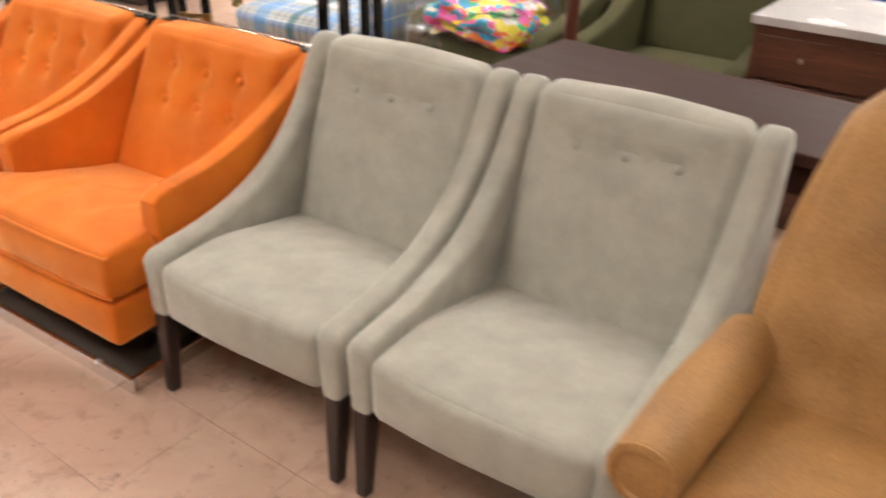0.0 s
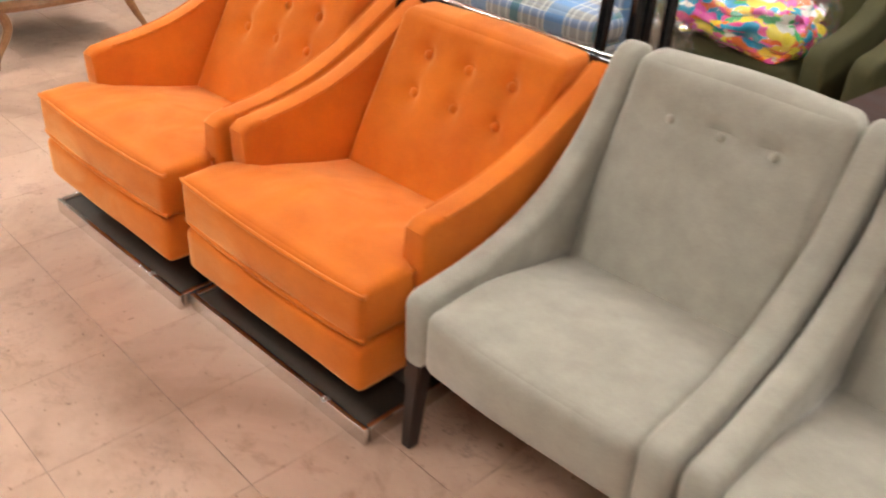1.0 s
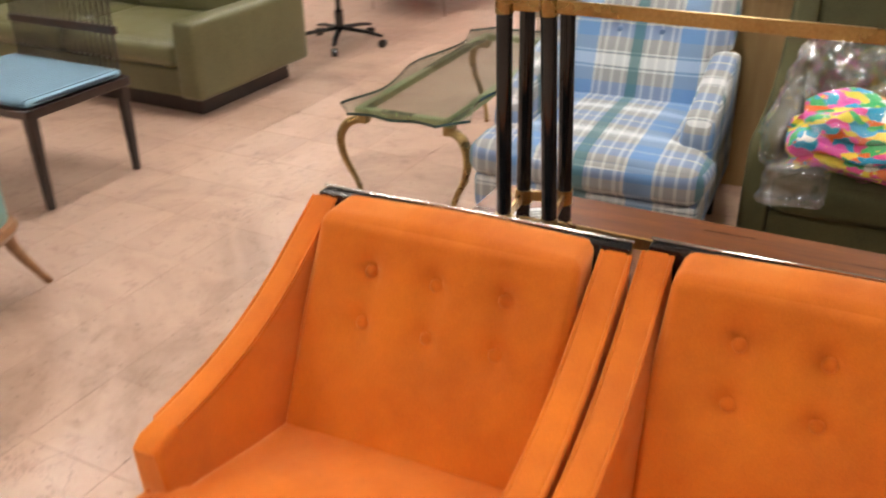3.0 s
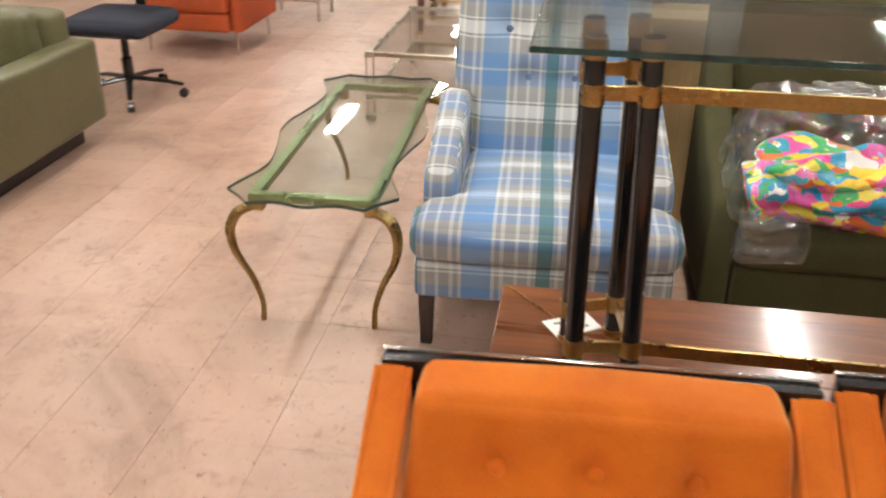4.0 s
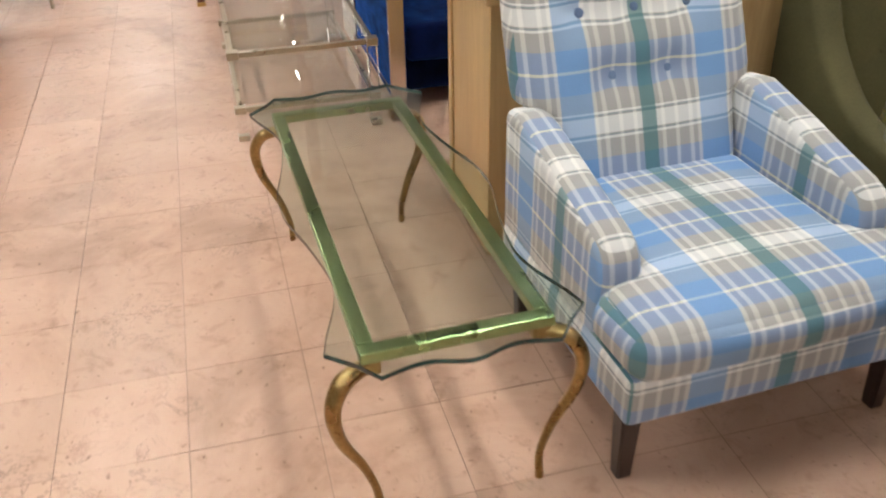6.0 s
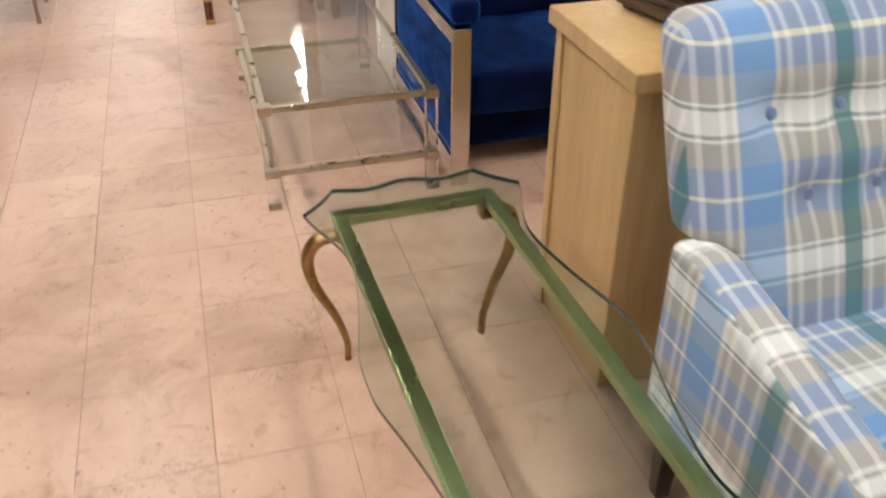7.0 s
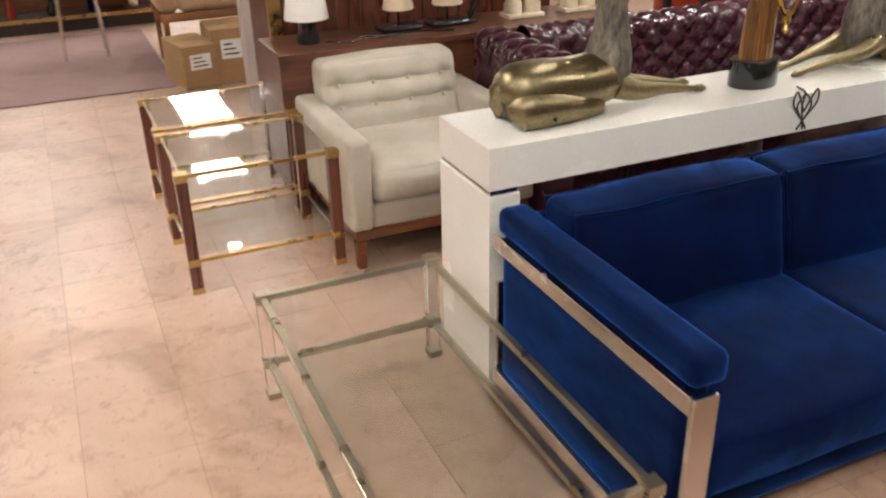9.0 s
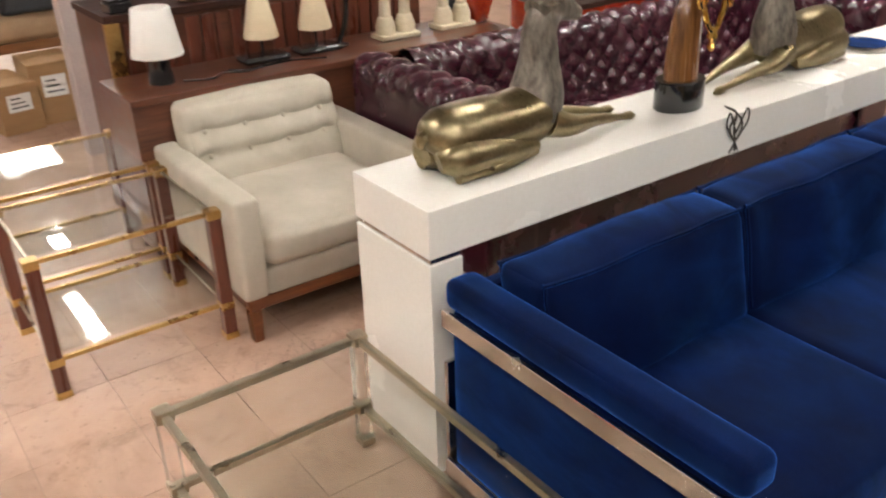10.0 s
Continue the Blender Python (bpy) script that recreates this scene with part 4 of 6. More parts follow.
def carved_lamp(x, y, z):
    t = thing("table_lamp", x, y, z, 0, "olive-brown glazed ceramic lamp base with pierced lattice on a stepped stand", "lamp", "carved lamps")
    for k, (h, z0, z1) in enumerate(((0.115, 0.012, 0.032), (0.095, 0.033, 0.052), (0.072, 0.053, 0.072))):
        part("stand_step", rbox(-h, h, -h, h, z0, z1, 0.004), BROWNLAQ, t)
    for sx in (-1, 1):
        for sy in (-1, 1):
            part("foot", rbox(sx * 0.085 - 0.018, sx * 0.085 + 0.018, sy * 0.085 - 0.018, sy * 0.085 + 0.018, 0.0, 0.013, 0.004), BROWNLAQ, t)
    part("vase", soft(-0.10, 0.10, -0.10, 0.10, 0.073, 0.235, 0.05, 0.012, 12, 0.002), JADE, t)
    # black lozenges on the glaze draw the shade inside the lattice openings
    for i in range(-2, 3):
        for j in range(-1, 2):
            if abs(i) + abs(j) < 4:
                d = rbox(-0.010, 0.010, -0.004, 0.004, -0.010, 0.010, 0.002)
                bmesh.ops.transform(d, matrix=Matrix.Translation((i * 0.026 + (0.013 if j % 2 else 0), -0.1105, 0.155 + j * 0.026)) @ pose(0, 0, 0, 0, 45, 0), verts=d.verts[:])
                part("hole_shade", d, BLACK, t)
    for i in range(-2, 3):
        for j in range(-1, 2):
            d = rbox(-0.004, 0.004, -0.010, 0.010, -0.010, 0.010, 0.002)
            bmesh.ops.transform(d, matrix=Matrix.Translation((-0.1105, i * 0.026 + (0.013 if j % 2 else 0), 0.155 + j * 0.026)) @ pose(0, 0, 0, 45, 0, 0), verts=d.verts[:])
            part("hole_shade", d, BLACK, t)
    part("neck", rbox(-0.07, 0.07, -0.07, 0.07, 0.238, 0.262, 0.006), BROWNLAQ, t)
    part("stem", lathe([(0.01, 0.262), (0.012, 0.30), (0.007, 0.31), (0.007, 0.47)], 12), BRASS, t)
    return t


cl = carved_lamp(-3.115, 4.155, 0.841)
cl.matrix_basis = pose(-3.115, 4.155, 0.841, 0, 0, 14)
copy_thing(cl, pose(-2.80, 4.165, 0.841, 0, 0, 10))
cd = thing("lamp_cord", -3.02, 4.0, 0.845, 0, "thin tan lamp cord on the cabinet", "cord")
part("cord", tube(curve([(0, 0.0, 0), (0.06, -0.05, 0), (0.13, -0.02, 0), (0.2, -0.04, 0.0)], 8), 0.003, 6), IVORY, cd)


# ---- acrylic and red wood two-tier tables ----
def tier_table(name, x0, x1, y0, y1, h, shelf, legmat, capmat, w, label, group):
    t = thing(name, (x0 + x1) / 2, (y0 + y1) / 2, 0, 0, label, "table", group)
    hx, hy = (x1 - x0) / 2 - w, (y1 - y0) / 2 - w
    for sx in (-1, 1):
        for sy in (-1, 1):
            leg = part("leg", rbox(sx * hx - w, sx * hx + w, sy * hy - w, sy * hy + w, 0.022, h - 0.002, 0.002), legmat, t)
            if legmat == ACRYLIC:
                leg.visible_shadow = False
            c = w + 0.003
            for z0, z1 in ((0.0, 0.024), (shelf - 0.012, shelf + 0.016), (h - 0.028, h + 0.003)):
                part("metal_cap", rbox(sx * hx - c, sx * hx + c, sy * hy - c, sy * hy + c, z0, z1, 0.003), capmat, leg)
    for z in (shelf, h - 0.014):
        for s in (-1, 1):
            k = 0.010 if legmat == ACRYLIC else 0.007
            part("rail", rbox(-hx + w + 0.004, hx - w - 0.004, s * hy - k, s * hy + k, z + 0.010 - 2 * k, z + 0.010, 0.002), capmat, t)
            if legmat != ACRYLIC:
                # no rail on this side: added metal strip draws the shelf glass's light edge
                part("rail", rbox(s * hx - 0.004, s * hx + 0.004, -hy + w + 0.004, hy - w - 0.004, z + 0.001, z + 0.010, 0.001), NICKEL, t, "thin pale strip drawing the bright glass edge")
            if legmat == ACRYLIC:
                part("rail", rbox(s * hx - 0.010, s * hx + 0.010, -hy + w + 0.004, hy - w - 0.004, z - 0.010, z + 0.010, 0.002), capmat, t)
        g = part("glass_shelf", rbox(-hx + 0.006, hx - 0.006, -hy + w + 0.004, hy - w - 0.004, z + 0.0105, z + 0.0165, 0.001), CLEARGLASS, t)
        g.visible_shadow = False
    return t


tier_table("coffee_table", -4.065, -3.485, 4.955, 6.15, 0.365, 0.128, ACRYLIC, NICKEL, 0.019, "clear acrylic and nickel coffee table with two glass tiers", "")
tier_table("side_table", -4.162, -3.553, 6.90, 7.43, 0.482, 0.128, REDWOOD, BRASS, 0.021, "red mahogany and brass side table with glass tiers", "red side tables")
tier_table("side_table", -4.162, -3.553, 7.47, 8.00, 0.482, 0.128, REDWOOD, BRASS, 0.021, "red mahogany and brass side table with glass tiers", "red side tables")


# ---- blue velvet sofa ----
def blue_sofa():
    t = thing("sofa", -3.425, 4.985, 0, 0, "royal blue velvet sofa with chrome frame", "sofa")
    L, D, A = 2.31, 0.84, 0.068
    for x in (0.0, L - A):
        part("arm", soft(x + 0.003, x + A - 0.003, 0.012, D - 0.02, 0.10, 0.56, 0.012, 0.004, 14, 0.002), BLUE, t)
        part("arm_pad", soft(x - 0.006, x + A + 0.02, -0.016, D, 0.562, 0.642, 0.024, 0.004, 18, 0.001), BLUE, t)
        xo = x - 0.014 if x == 0 else x + A
        part("chrome_strip", rbox(xo, xo + 0.014, -0.018, D, 0.512, 0.560, 0.003), CHROME, t, "polished chrome strip")
        part("chrome_strip", rbox(xo, xo + 0.014, -0.018, D, 0.065, 0.110, 0.003), CHROME, t, "polished chrome strip")
        part("chrome_leg", rbox(x - 0.014, x + 0.050, -0.034, -0.019, 0.0, 0.560, 0.003), CHROME, t, "polished chrome flat-bar leg")
        part("chrome_leg", rbox(x, x + 0.055, D + 0.001, D + 0.013, 0.0, 0.40, 0.003), CHROME, t, "polished chrome flat-bar leg")
    part("base", soft(A, L - A, 0.075, D - 0.03, 0.085, 0.235, 0.02, 0.004, 12, 0.002), BLUE, t)
    w = (L - 2 * A) / 3

    def slump(p):
        p.z += 0.012 * noise.noise(p * 3.1)
        return Vector((p.x, p.y + (p.z - 0.42) * 0.24 + 0.012 * noise.noise(p * 6.0), p.z))
    for k in range(3):
        xa = A + k * w
        part("seat_cushion", soft(xa + 0.002, xa + w - 0.002, 0.0, 0.72, 0.236, 0.392, 0.02, 0.012, 18, 0.005), BLUE, t)
        x0, x1 = xa + (0.03 if k == 0 else 0.006), xa + w - 0.006
        cushion = part("back_cushion", soft(x0, x1, 0.535, 0.70, 0.375, 0.682, 0.026, 0.020, 24, 0.006, slump), BLUE, t)
        for yy in (0.542, 0.693):
            edge = [(x0 + 0.006, yy, 0.40), (x0 + 0.005, yy, 0.54), (x0 + 0.009, yy, 0.667), (x0 + 0.03, yy, 0.678), ((x0 + x1) / 2, yy, 0.679), (x1 - 0.03, yy, 0.678), (x1 - 0.009, yy, 0.667), (x1 - 0.005, yy, 0.54), (x1 - 0.006, yy, 0.40)]
            part("piping", tube([slump(q) for q in curve(edge, 6)], 0.0055, 6), BLUE, cushion)
    part("back_frame", rbox(A, L - A, 0.785, D - 0.005, 0.12, 0.61, 0.015), BLUE, t)


blue_sofa()


# ---- white console ----
def white_console():
    t = thing("console_table", -3.42, 5.89, 0, 0, "long white lacquered console with block legs", "console")
    part("top", rbox(0.0, 2.9, 0.0, 0.345, 0.657, 0.785, 0.002), WHITE, t)
    for x in (0.0, 2.80):
        part("reveal", rbox(x + 0.006, x + 0.094, 0.006, 0.339, 0.640, 0.6565, 0.0), CHROME, t, "thin chrome reveal")
        part("leg", rbox(x, x + 0.10, 0.0, 0.345, 0.0, 0.6395, 0.002), WHITE, t)


white_console()


# ---- deer, plain cast forms ----
def deer(x, y, z, rz):
    d = []
    body = curve([(-0.285, 0, 0.085), (-0.272, 0, 0.092), (-0.235, 0, 0.100), (-0.15, 0, 0.100), (-0.04, 0, 0.094), (0.07, 0, 0.098), (0.13, 0, 0.10), (0.16, 0, 0.095)], 5)
    d.append(tube(body, [0.014, 0.056, 0.080, 0.083, 0.080, 0.082, 0.068, 0.02], 24))
    for s in (-1, 1):
        # haunch and the folded hind leg against the flank
        d.append(tube(curve([(-0.278, s * 0.034, 0.052), (-0.235, s * 0.048, 0.060), (-0.14, s * 0.056, 0.054), (-0.03, s * 0.062, 0.036), (0.04, s * 0.060, 0.030)], 5), [0.026, 0.056, 0.050, 0.034, 0.016], 16))
        d.append(tube(curve([(0.03, s * 0.066, 0.020), (-0.10, s * 0.084, 0.018), (-0.25, s * 0.074, 0.020)], 5), [0.014, 0.016, 0.019], 10))
        d.append(tube(curve([(0.10, s * 0.045, 0.080), (0.17, s * 0.062, 0.055), (0.28, s * 0.055, 0.042), (0.40, s * 0.042, 0.021), (0.44, s * 0.042, 0.015)], 5), [0.046, 0.032, 0.019, 0.011, 0.010], 10))
        d.append(tube(curve([(0.432, s * 0.042, 0.016), (0.455, s * 0.041, 0.014), (0.475, s * 0.041, 0.010)], 4), [0.013, 0.014, 0.006], 8))
    d.append(tube(curve([(-0.275, 0, 0.12), (-0.302, 0, 0.112), (-0.308, 0, 0.088)], 4), [0.017, 0.020, 0.008], 8))
    t = thing("statue", x, y, z, rz, "old brass statue of a resting deer with grey neck", "statue", "brass deer")
    part("statue_body", merge(*d), OLDBRASS, t)
    neck = tube(curve([(0.085, 0, 0.085), (0.10, 0, 0.16), (0.105, 0, 0.24), (0.105, 0, 0.315), (0.125, 0, 0.365)], 6), [0.082, 0.074, 0.054, 0.046, 0.046], 18)
    head = tube(curve([(0.085, 0, 0.365), (0.13, 0, 0.38), (0.19, 0, 0.362), (0.25, 0, 0.338)], 5), [0.036, 0.048, 0.036, 0.020], 12)
    ears = [tube(curve([(0.095, s * 0.035, 0.395), (0.08, s * 0.075, 0.412), (0.072, s * 0.105, 0.41)], 4), [0.013, 0.019, 0.005], 8) for s in (-1, 1)]
    part("statue_neck", merge(neck, head, *ears), GREYHAIR, t)
    return t


deer(-3.02, 6.07, 0.786, 4)
deer(-1.72, 6.12, 0.786, 184)


def horse_lamp(x, y, z):
    t = thing("table_lamp", x, y, z, 0, "carved wood lamp with two bare bulbs on an oval black base", "lamp")
    part("base", lathe([(0.085, 0), (0.088, 0.004), (0.088, 0.088), (0.084, 0.092)], 28, 0, 0, 1.0, 0.75), BLACK, t)
    part("carving", tube(curve([(0.0, 0, 0.092), (0.0, 0, 0.18), (0.01, 0, 0.28), (0.03, 0, 0.36), (0.02, 0, 0.42)], 6), [0.062, 0.06, 0.055, 0.045, 0.02], 14, 0.7), HORSEWOOD, t)
    part("stem", lathe([(0.006, 0.40), (0.006, 0.56)], 8, 0.06), BRASS, t)
    hub = part("socket_arm", tube(curve([(-0.01, -0.06, 0.34), (0.02, -0.07, 0.25), (0.06, -0.07, 0.25), (0.10, -0.06, 0.33)], 6), 0.008, 8), GOLD, t, "shiny gold arm")
    for px, pz in ((-0.012, 0.33), (0.105, 0.32)):
        part("socket", lathe([(0.013, pz - 0.02), (0.018, pz), (0.018, pz + 0.045), (0.014, pz + 0.05)], 14, px, -0.062), GOLD, t)
        part("bulb", lathe([(0.012, pz + 0.05), (0.015, pz + 0.06), (0.028, pz + 0.085), (0.031, pz + 0.105), (0.024, pz + 0.128), (0.008, pz + 0.138)], 18, px, -0.062), BULB, t, "white frosted bulb, unlit")
    part("finial", lathe([(0.004, 0.18), (0.012, 0.19), (0.008, 0.205), (0.016, 0.22), (0.010, 0.25)], 12, 0.04, -0.07), GOLD, t)
    return t


HORSEWOOD = wood("striped carved wood", (0.07, 0.025, 0.008), (0.30, 0.13, 0.04), 0.25, "z", 0.6)
GOLD = surface("shiny gilt brass", (0.75, 0.50, 0.12), (0.88, 0.62, 0.2), 0.1, 1.0, bump=0.0)
BULB = surface("frosted bulb glass", (0.80, 0.80, 0.78), (0.86, 0.86, 0.84), 0.25, bump=0.0)
horse_lamp(-2.36, 6.05, 0.786)
kn = thing("power_cord", -2.28, 5.90, 0.786, 0, "knotted brown lamp cord hanging over the console edge", "cord")
cordb = [tube(curve([(0.02, 0.05, 0.004), (0.0, -0.008, 0.002), (-0.03 * s, -0.012, -0.04), (0.0, -0.014, -0.09), (0.02 * s, -0.012, -0.12)], 8), 0.003, 6) for s in (-1, 0.3, 1)]
cordb += [tube(curve([(0, -0.014, -0.09), (0.05 * s, -0.016, -0.03), (0.04 * s, -0.016, 0.01), (0.0, -0.014, -0.06)], 8), 0.003, 6) for s in (-1, 1)]
part("cord", merge(*cordb), DARKBASE, kn)


# ---- oatmeal armchair ----
def beige_chair(x, y):
    t = thing("armchair", x, y, 0, 0, "oatmeal tweed armchair with tufted back cushion and walnut base", "chair")
    W, D = 0.80, 0.80
    part("arm", soft(0.0, 0.095, 0.0, D, 0.17, 0.535, 0.02, 0.004, 12, 0.002), BEIGE, t)
    part("arm", soft(W - 0.095, W, 0.0, D, 0.17, 0.535, 0.02, 0.004, 12, 0.002), BEIGE, t)
    part("back_frame", soft(0.095, W - 0.095, D - 0.12, D, 0.17, 0.565, 0.02, 0.004, 12, 0.002), BEIGE, t)
    part("seat_base", soft(0.09, W - 0.09, 0.01, D - 0.12, 0.17, 0.27, 0.015, 0.003, 10, 0.002), BEIGE, t)
    part("seat_cushion", soft(0.098, W - 0.098, -0.005, 0.60, 0.27, 0.405, 0.04, 0.02, 18, 0.004), BEIGE, t)
    bts = [(0.16 + k * 0.16, 0.52, z) for z in (0.59, 0.50) for k in range(4)]

    def rows(p):
        p = dents(bts, 0.02, 0.03, (0, -1, 0))(p)
        if p.y < 0.58:
            p.y += 0.012 * sum(math.exp(-((p.z - z) / 0.014) ** 2) for z in (0.59, 0.50))
        return Vector((p.x, p.y + (p.z - 0.40) * 0.28, p.z))
    back = part("back_cushion", soft(0.09, W - 0.09, 0.52, 0.66, 0.38, 0.685, 0.03, 0.016, 26, 0.004, rows), BEIGE, t)
    for bx, by, bz in bts:
        part("button", button(bx, by + 0.008 + (bz - 0.40) * 0.28, bz, 0.010), BEIGE, back)
    part("rail", merge(rbox(0.02, W - 0.02, 0.02, 0.06, 0.125, 0.169, 0.003), rbox(0.02, 0.06, 0.061, D - 0.06, 0.125, 0.169, 0.003), rbox(W - 0.06, W - 0.02, 0.061, D - 0.06, 0.125, 0.169, 0.003)), WALNUT, t, "walnut rail")
    for lx in (0.04, W - 0.04):
        for ly in (0.04, D - 0.06):
            part("leg", tapered(lx, ly, 0, 0.124, 0.018, 0.022), WALNUT, t)


beige_chair(-3.55, 6.795)


# ---- bagged blanket on the olive chair ----
def blanket_bag(x, y, z):
    t = thing("folded_blanket", x, y, z, 0, "bright multicoloured folded blanket in clear plastic bag", "blanket")

    def rolled(p):
        a = math.atan2(p.z - 0.09, p.y)
        p += Vector((0, 0.012 * math.sin(p.x * 22 + a * 3), 0.014 * math.sin(p.x * 17 + 4 * a) + 0.02 * noise.noise(p * 9)))
        return p
    for k, (x0, x1, y0, y1, z0, z1) in enumerate(((-0.20, 0.25, -0.13, 0.13, 0.0, 0.062), (-0.22, 0.27, -0.15, 0.14, 0.058, 0.12), (-0.18, 0.24, -0.12, 0.15, 0.115, 0.178))):
        part("fold", soft(x0, x1, y0, y1, z0, z1, 0.037, 0.015, 20, 0.02, rolled), PRINT, t)

    def crumple(p):
        k = max(0.0, (p.z - 0.12) / 0.34)
        p.x = p.x * (1 - 0.45 * k) - 0.03 * k
        p.y = p.y * (1 - 0.55 * k) + 0.06 * k
        return p + 0.022 * Vector((noise.noise(p * 21), noise.noise(p * 21 + Vector((5, 2, 1))), noise.noise(p * 19 + Vector((1, 8, 3)))))
    part("plastic_bag", soft(-0.29, 0.29, -0.19, 0.19, 0.02, 0.36, 0.05, 0.01, 40, 0.012, crumple), FILM, t, "crumpled clear plastic bag").visible_shadow = False
    part("bag_flap", soft(-0.26, -0.08, -0.26, -0.17, -0.07, 0.06, 0.02, 0.004, 18, 0.02, lambda p: p + 0.02 * Vector((noise.noise(p * 18), noise.noise(p * 18 + Vector((3, 3, 3))), 0))), FILM, t, "loose end of the plastic bag").visible_shadow = False


blanket_bag(-2.22, 3.19, 0.418)


# ---- dark table behind the grey chairs, dresser ----
def dark_table():
    t = thing("dining_table", -0.76, 2.12, 0, -4, "dark mahogany table with a plain top", "table")
    part("tabletop", rbox(-0.60, 0.60, -0.20, 0.20, 0.705, 0.735, 0.004), DARKTOP, t)
    part("apron", rbox(-0.54, 0.54, -0.15, 0.15, 0.62, 0.7045, 0.003), DARKTOP, t)
    for sx in (-0.52, 0.52):
        for sy in (-0.13, 0.13):
            part("leg", tapered(sx, sy, 0, 0.6195, 0.016, 0.024), DARKTOP, t)


dark_table()
po = thing("wooden_post", -1.35, 2.40, 0, 0, "slim dark red wooden post beside the dark table", "post")
part("shaft", tube([(0, 0, 0.02), (0, 0, 0.66), (0.012, 0.01, 1.5)], [0.016, 0.020, 0.018], 12), REDWOOD, po)
part("foot", lathe([(0.03, 0.0), (0.034, 0.008), (0.03, 0.02), (0.02, 0.03)], 16), REDWOOD, po)


def dresser(x0, x1, y0, y1, h):
    t = thing("dresser", x0, y0, 0, 0, "brown mahogany dresser with drawers and small knobs", "dresser")
    w, d = x1 - x0, y1 - y0
    part("body", rbox(0.01, w - 0.01, 0.02, d, 0.06, h - 0.03, 0.004), ROSE, t)
    part("top", rbox(0, w, 0, d + 0.005, h - 0.0295, h, 0.004), GLARETOP, t, "glossy top, its pale reflection put into the colour")
    part("plinth", rbox(0.02, w - 0.02, 0.04, d - 0.02, 0, 0.0595, 0.002), ROSE, t)
    for k in range(4):
        z0 = 0.08 + k * (h - 0.13) / 4
        dr = part("drawer", rbox(0.03, w - 0.03, 0.005, 0.0195, z0, z0 + (h - 0.13) / 4 - 0.012, 0.003), ROSE, t)
        for kx in (0.18, w - 0.18):
            kb = button(kx, -0.002, z0 + (h - 0.13) / 8, 0.011, (0, -1, 0))
            part("knob", kb, CHROME, dr)


# the whitish reflection on the dresser's glossy top is put into this colour
GLARETOP = surface("glossy top with painted reflection", (0.50, 0.47, 0.46), (0.62, 0.58, 0.57), 0.25, big=3, fine=90, bump=0.03)
dresser(-1.02, 0.25, 3.0, 3.45, 0.735)


# ---- across the aisle ----
def teal_chair(x, y, rz):
    t = thing("armchair", x, y, 0, rz, "pale teal tub armchair with fruitwood rails and splayed legs", "chair")
    # plan of the tub: outer wall curving round from the open front
    plan = curve([(0.30, -0.62, 0), (0.34, -0.40, 0), (0.355, -0.15, 0), (0.30, 0.03, 0), (0.12, 0.075, 0), (-0.12, 0.075, 0), (-0.30, 0.03, 0), (-0.355, -0.15, 0), (-0.34, -0.40, 0), (-0.30, -0.62, 0)], 6)
    inner = [Vector((p.x * 0.84, p.y * 0.88 - 0.03, 0)) for p in plan]
    bm = bmesh.new()
    n = len(plan)
    top = [0.60 + 0.10 * max(0, 1 - abs(i - (n - 1) / 2) / (n * 0.36)) - 0.07 * max(0, abs(i - (n - 1) / 2) / ((n - 1) / 2) - 0.6) / 0.4 for i in range(n)]
    rows = [[bm.verts.new((p.x, p.y, 0.27)) for p in plan], [bm.verts.new((p.x * 1.015, p.y * 1.01, h)) for p, h in zip(plan, top)], [bm.verts.new((p.x, p.y, h)) for p, h in zip(inner, top)], [bm.verts.new((p.x, p.y, 0.27)) for p in inner]]
    for a, b in zip(rows, rows[1:] + rows[:1]):
        for i in range(n - 1):
            bm.faces.new((a[i], a[i + 1], b[i + 1], b[i]))
    bm.faces.new([r[0] for r in rows])
    bm.faces.new([r[-1] for r in rows][::-1])
    part("tub_back", bm, TEAL, t)
    part("top_rail", tube([Vector((p.x * 0.95, p.y * 0.96 - 0.01, h + 0.012)) for p, h in zip(plan, top)], 0.028, 10, 0.75), FRUIT, t, "polished wooden top rail")
    part("seat_rail", tube([Vector((p.x * 0.985, p.y * 0.985, 0.245)) for p in plan], 0.028, 8), FRUIT, t, "polished wooden seat rail")
    part("seat_cushion", soft(-0.27, 0.27, -0.66, 0.0, 0.28, 0.42, 0.05, 0.02, 16, 0.005), TEAL, t)
    part("back_cushion", soft(-0.25, 0.25, -0.13, 0.0, 0.40, 0.64, 0.05, 0.03, 16, 0.01), TEAL, t)
    for sx, sy in ((-1, 0), (1, 0), (-1, -0.6), (1, -0.6)):
        part("leg", tube(curve([(sx * 0.29, sy + 0.0, 0.245), (sx * 0.295, sy + 0.03, 0.15), (sx * 0.325, sy + (0.07 if sy == 0 else -0.05), 0.05), (sx * 0.335, sy + (0.095 if sy == 0 else -0.07), 0.0)], 5), [0.026, 0.02, 0.014, 0.013], 8), FRUIT, t, "splayed wooden leg")


teal_chair(-4.95, 1.89, 8)


def stripe_material():
    m, t, p = shader("striped blue seat cloth")
    co = node(t, "ShaderNodeTexCoord")
    w = node(t, "ShaderNodeTexWave", Scale=16.0, Distortion=0.3)
    w.bands_direction = "X"
    t.links.new(co.outputs["Object"], w.inputs["Vector"])
    r = ramp(t, [(0.35, (0.035, 0.06, 0.09)), (0.5, (0.22, 0.38, 0.50))])
    t.links.new(w.outputs["Fac"], r.inputs[0])
    t.links.new(r.outputs[0], p.inputs["Base Color"])
    p.inputs["Roughness"].default_value = 0.7
    return m


STRIPE = stripe_material()


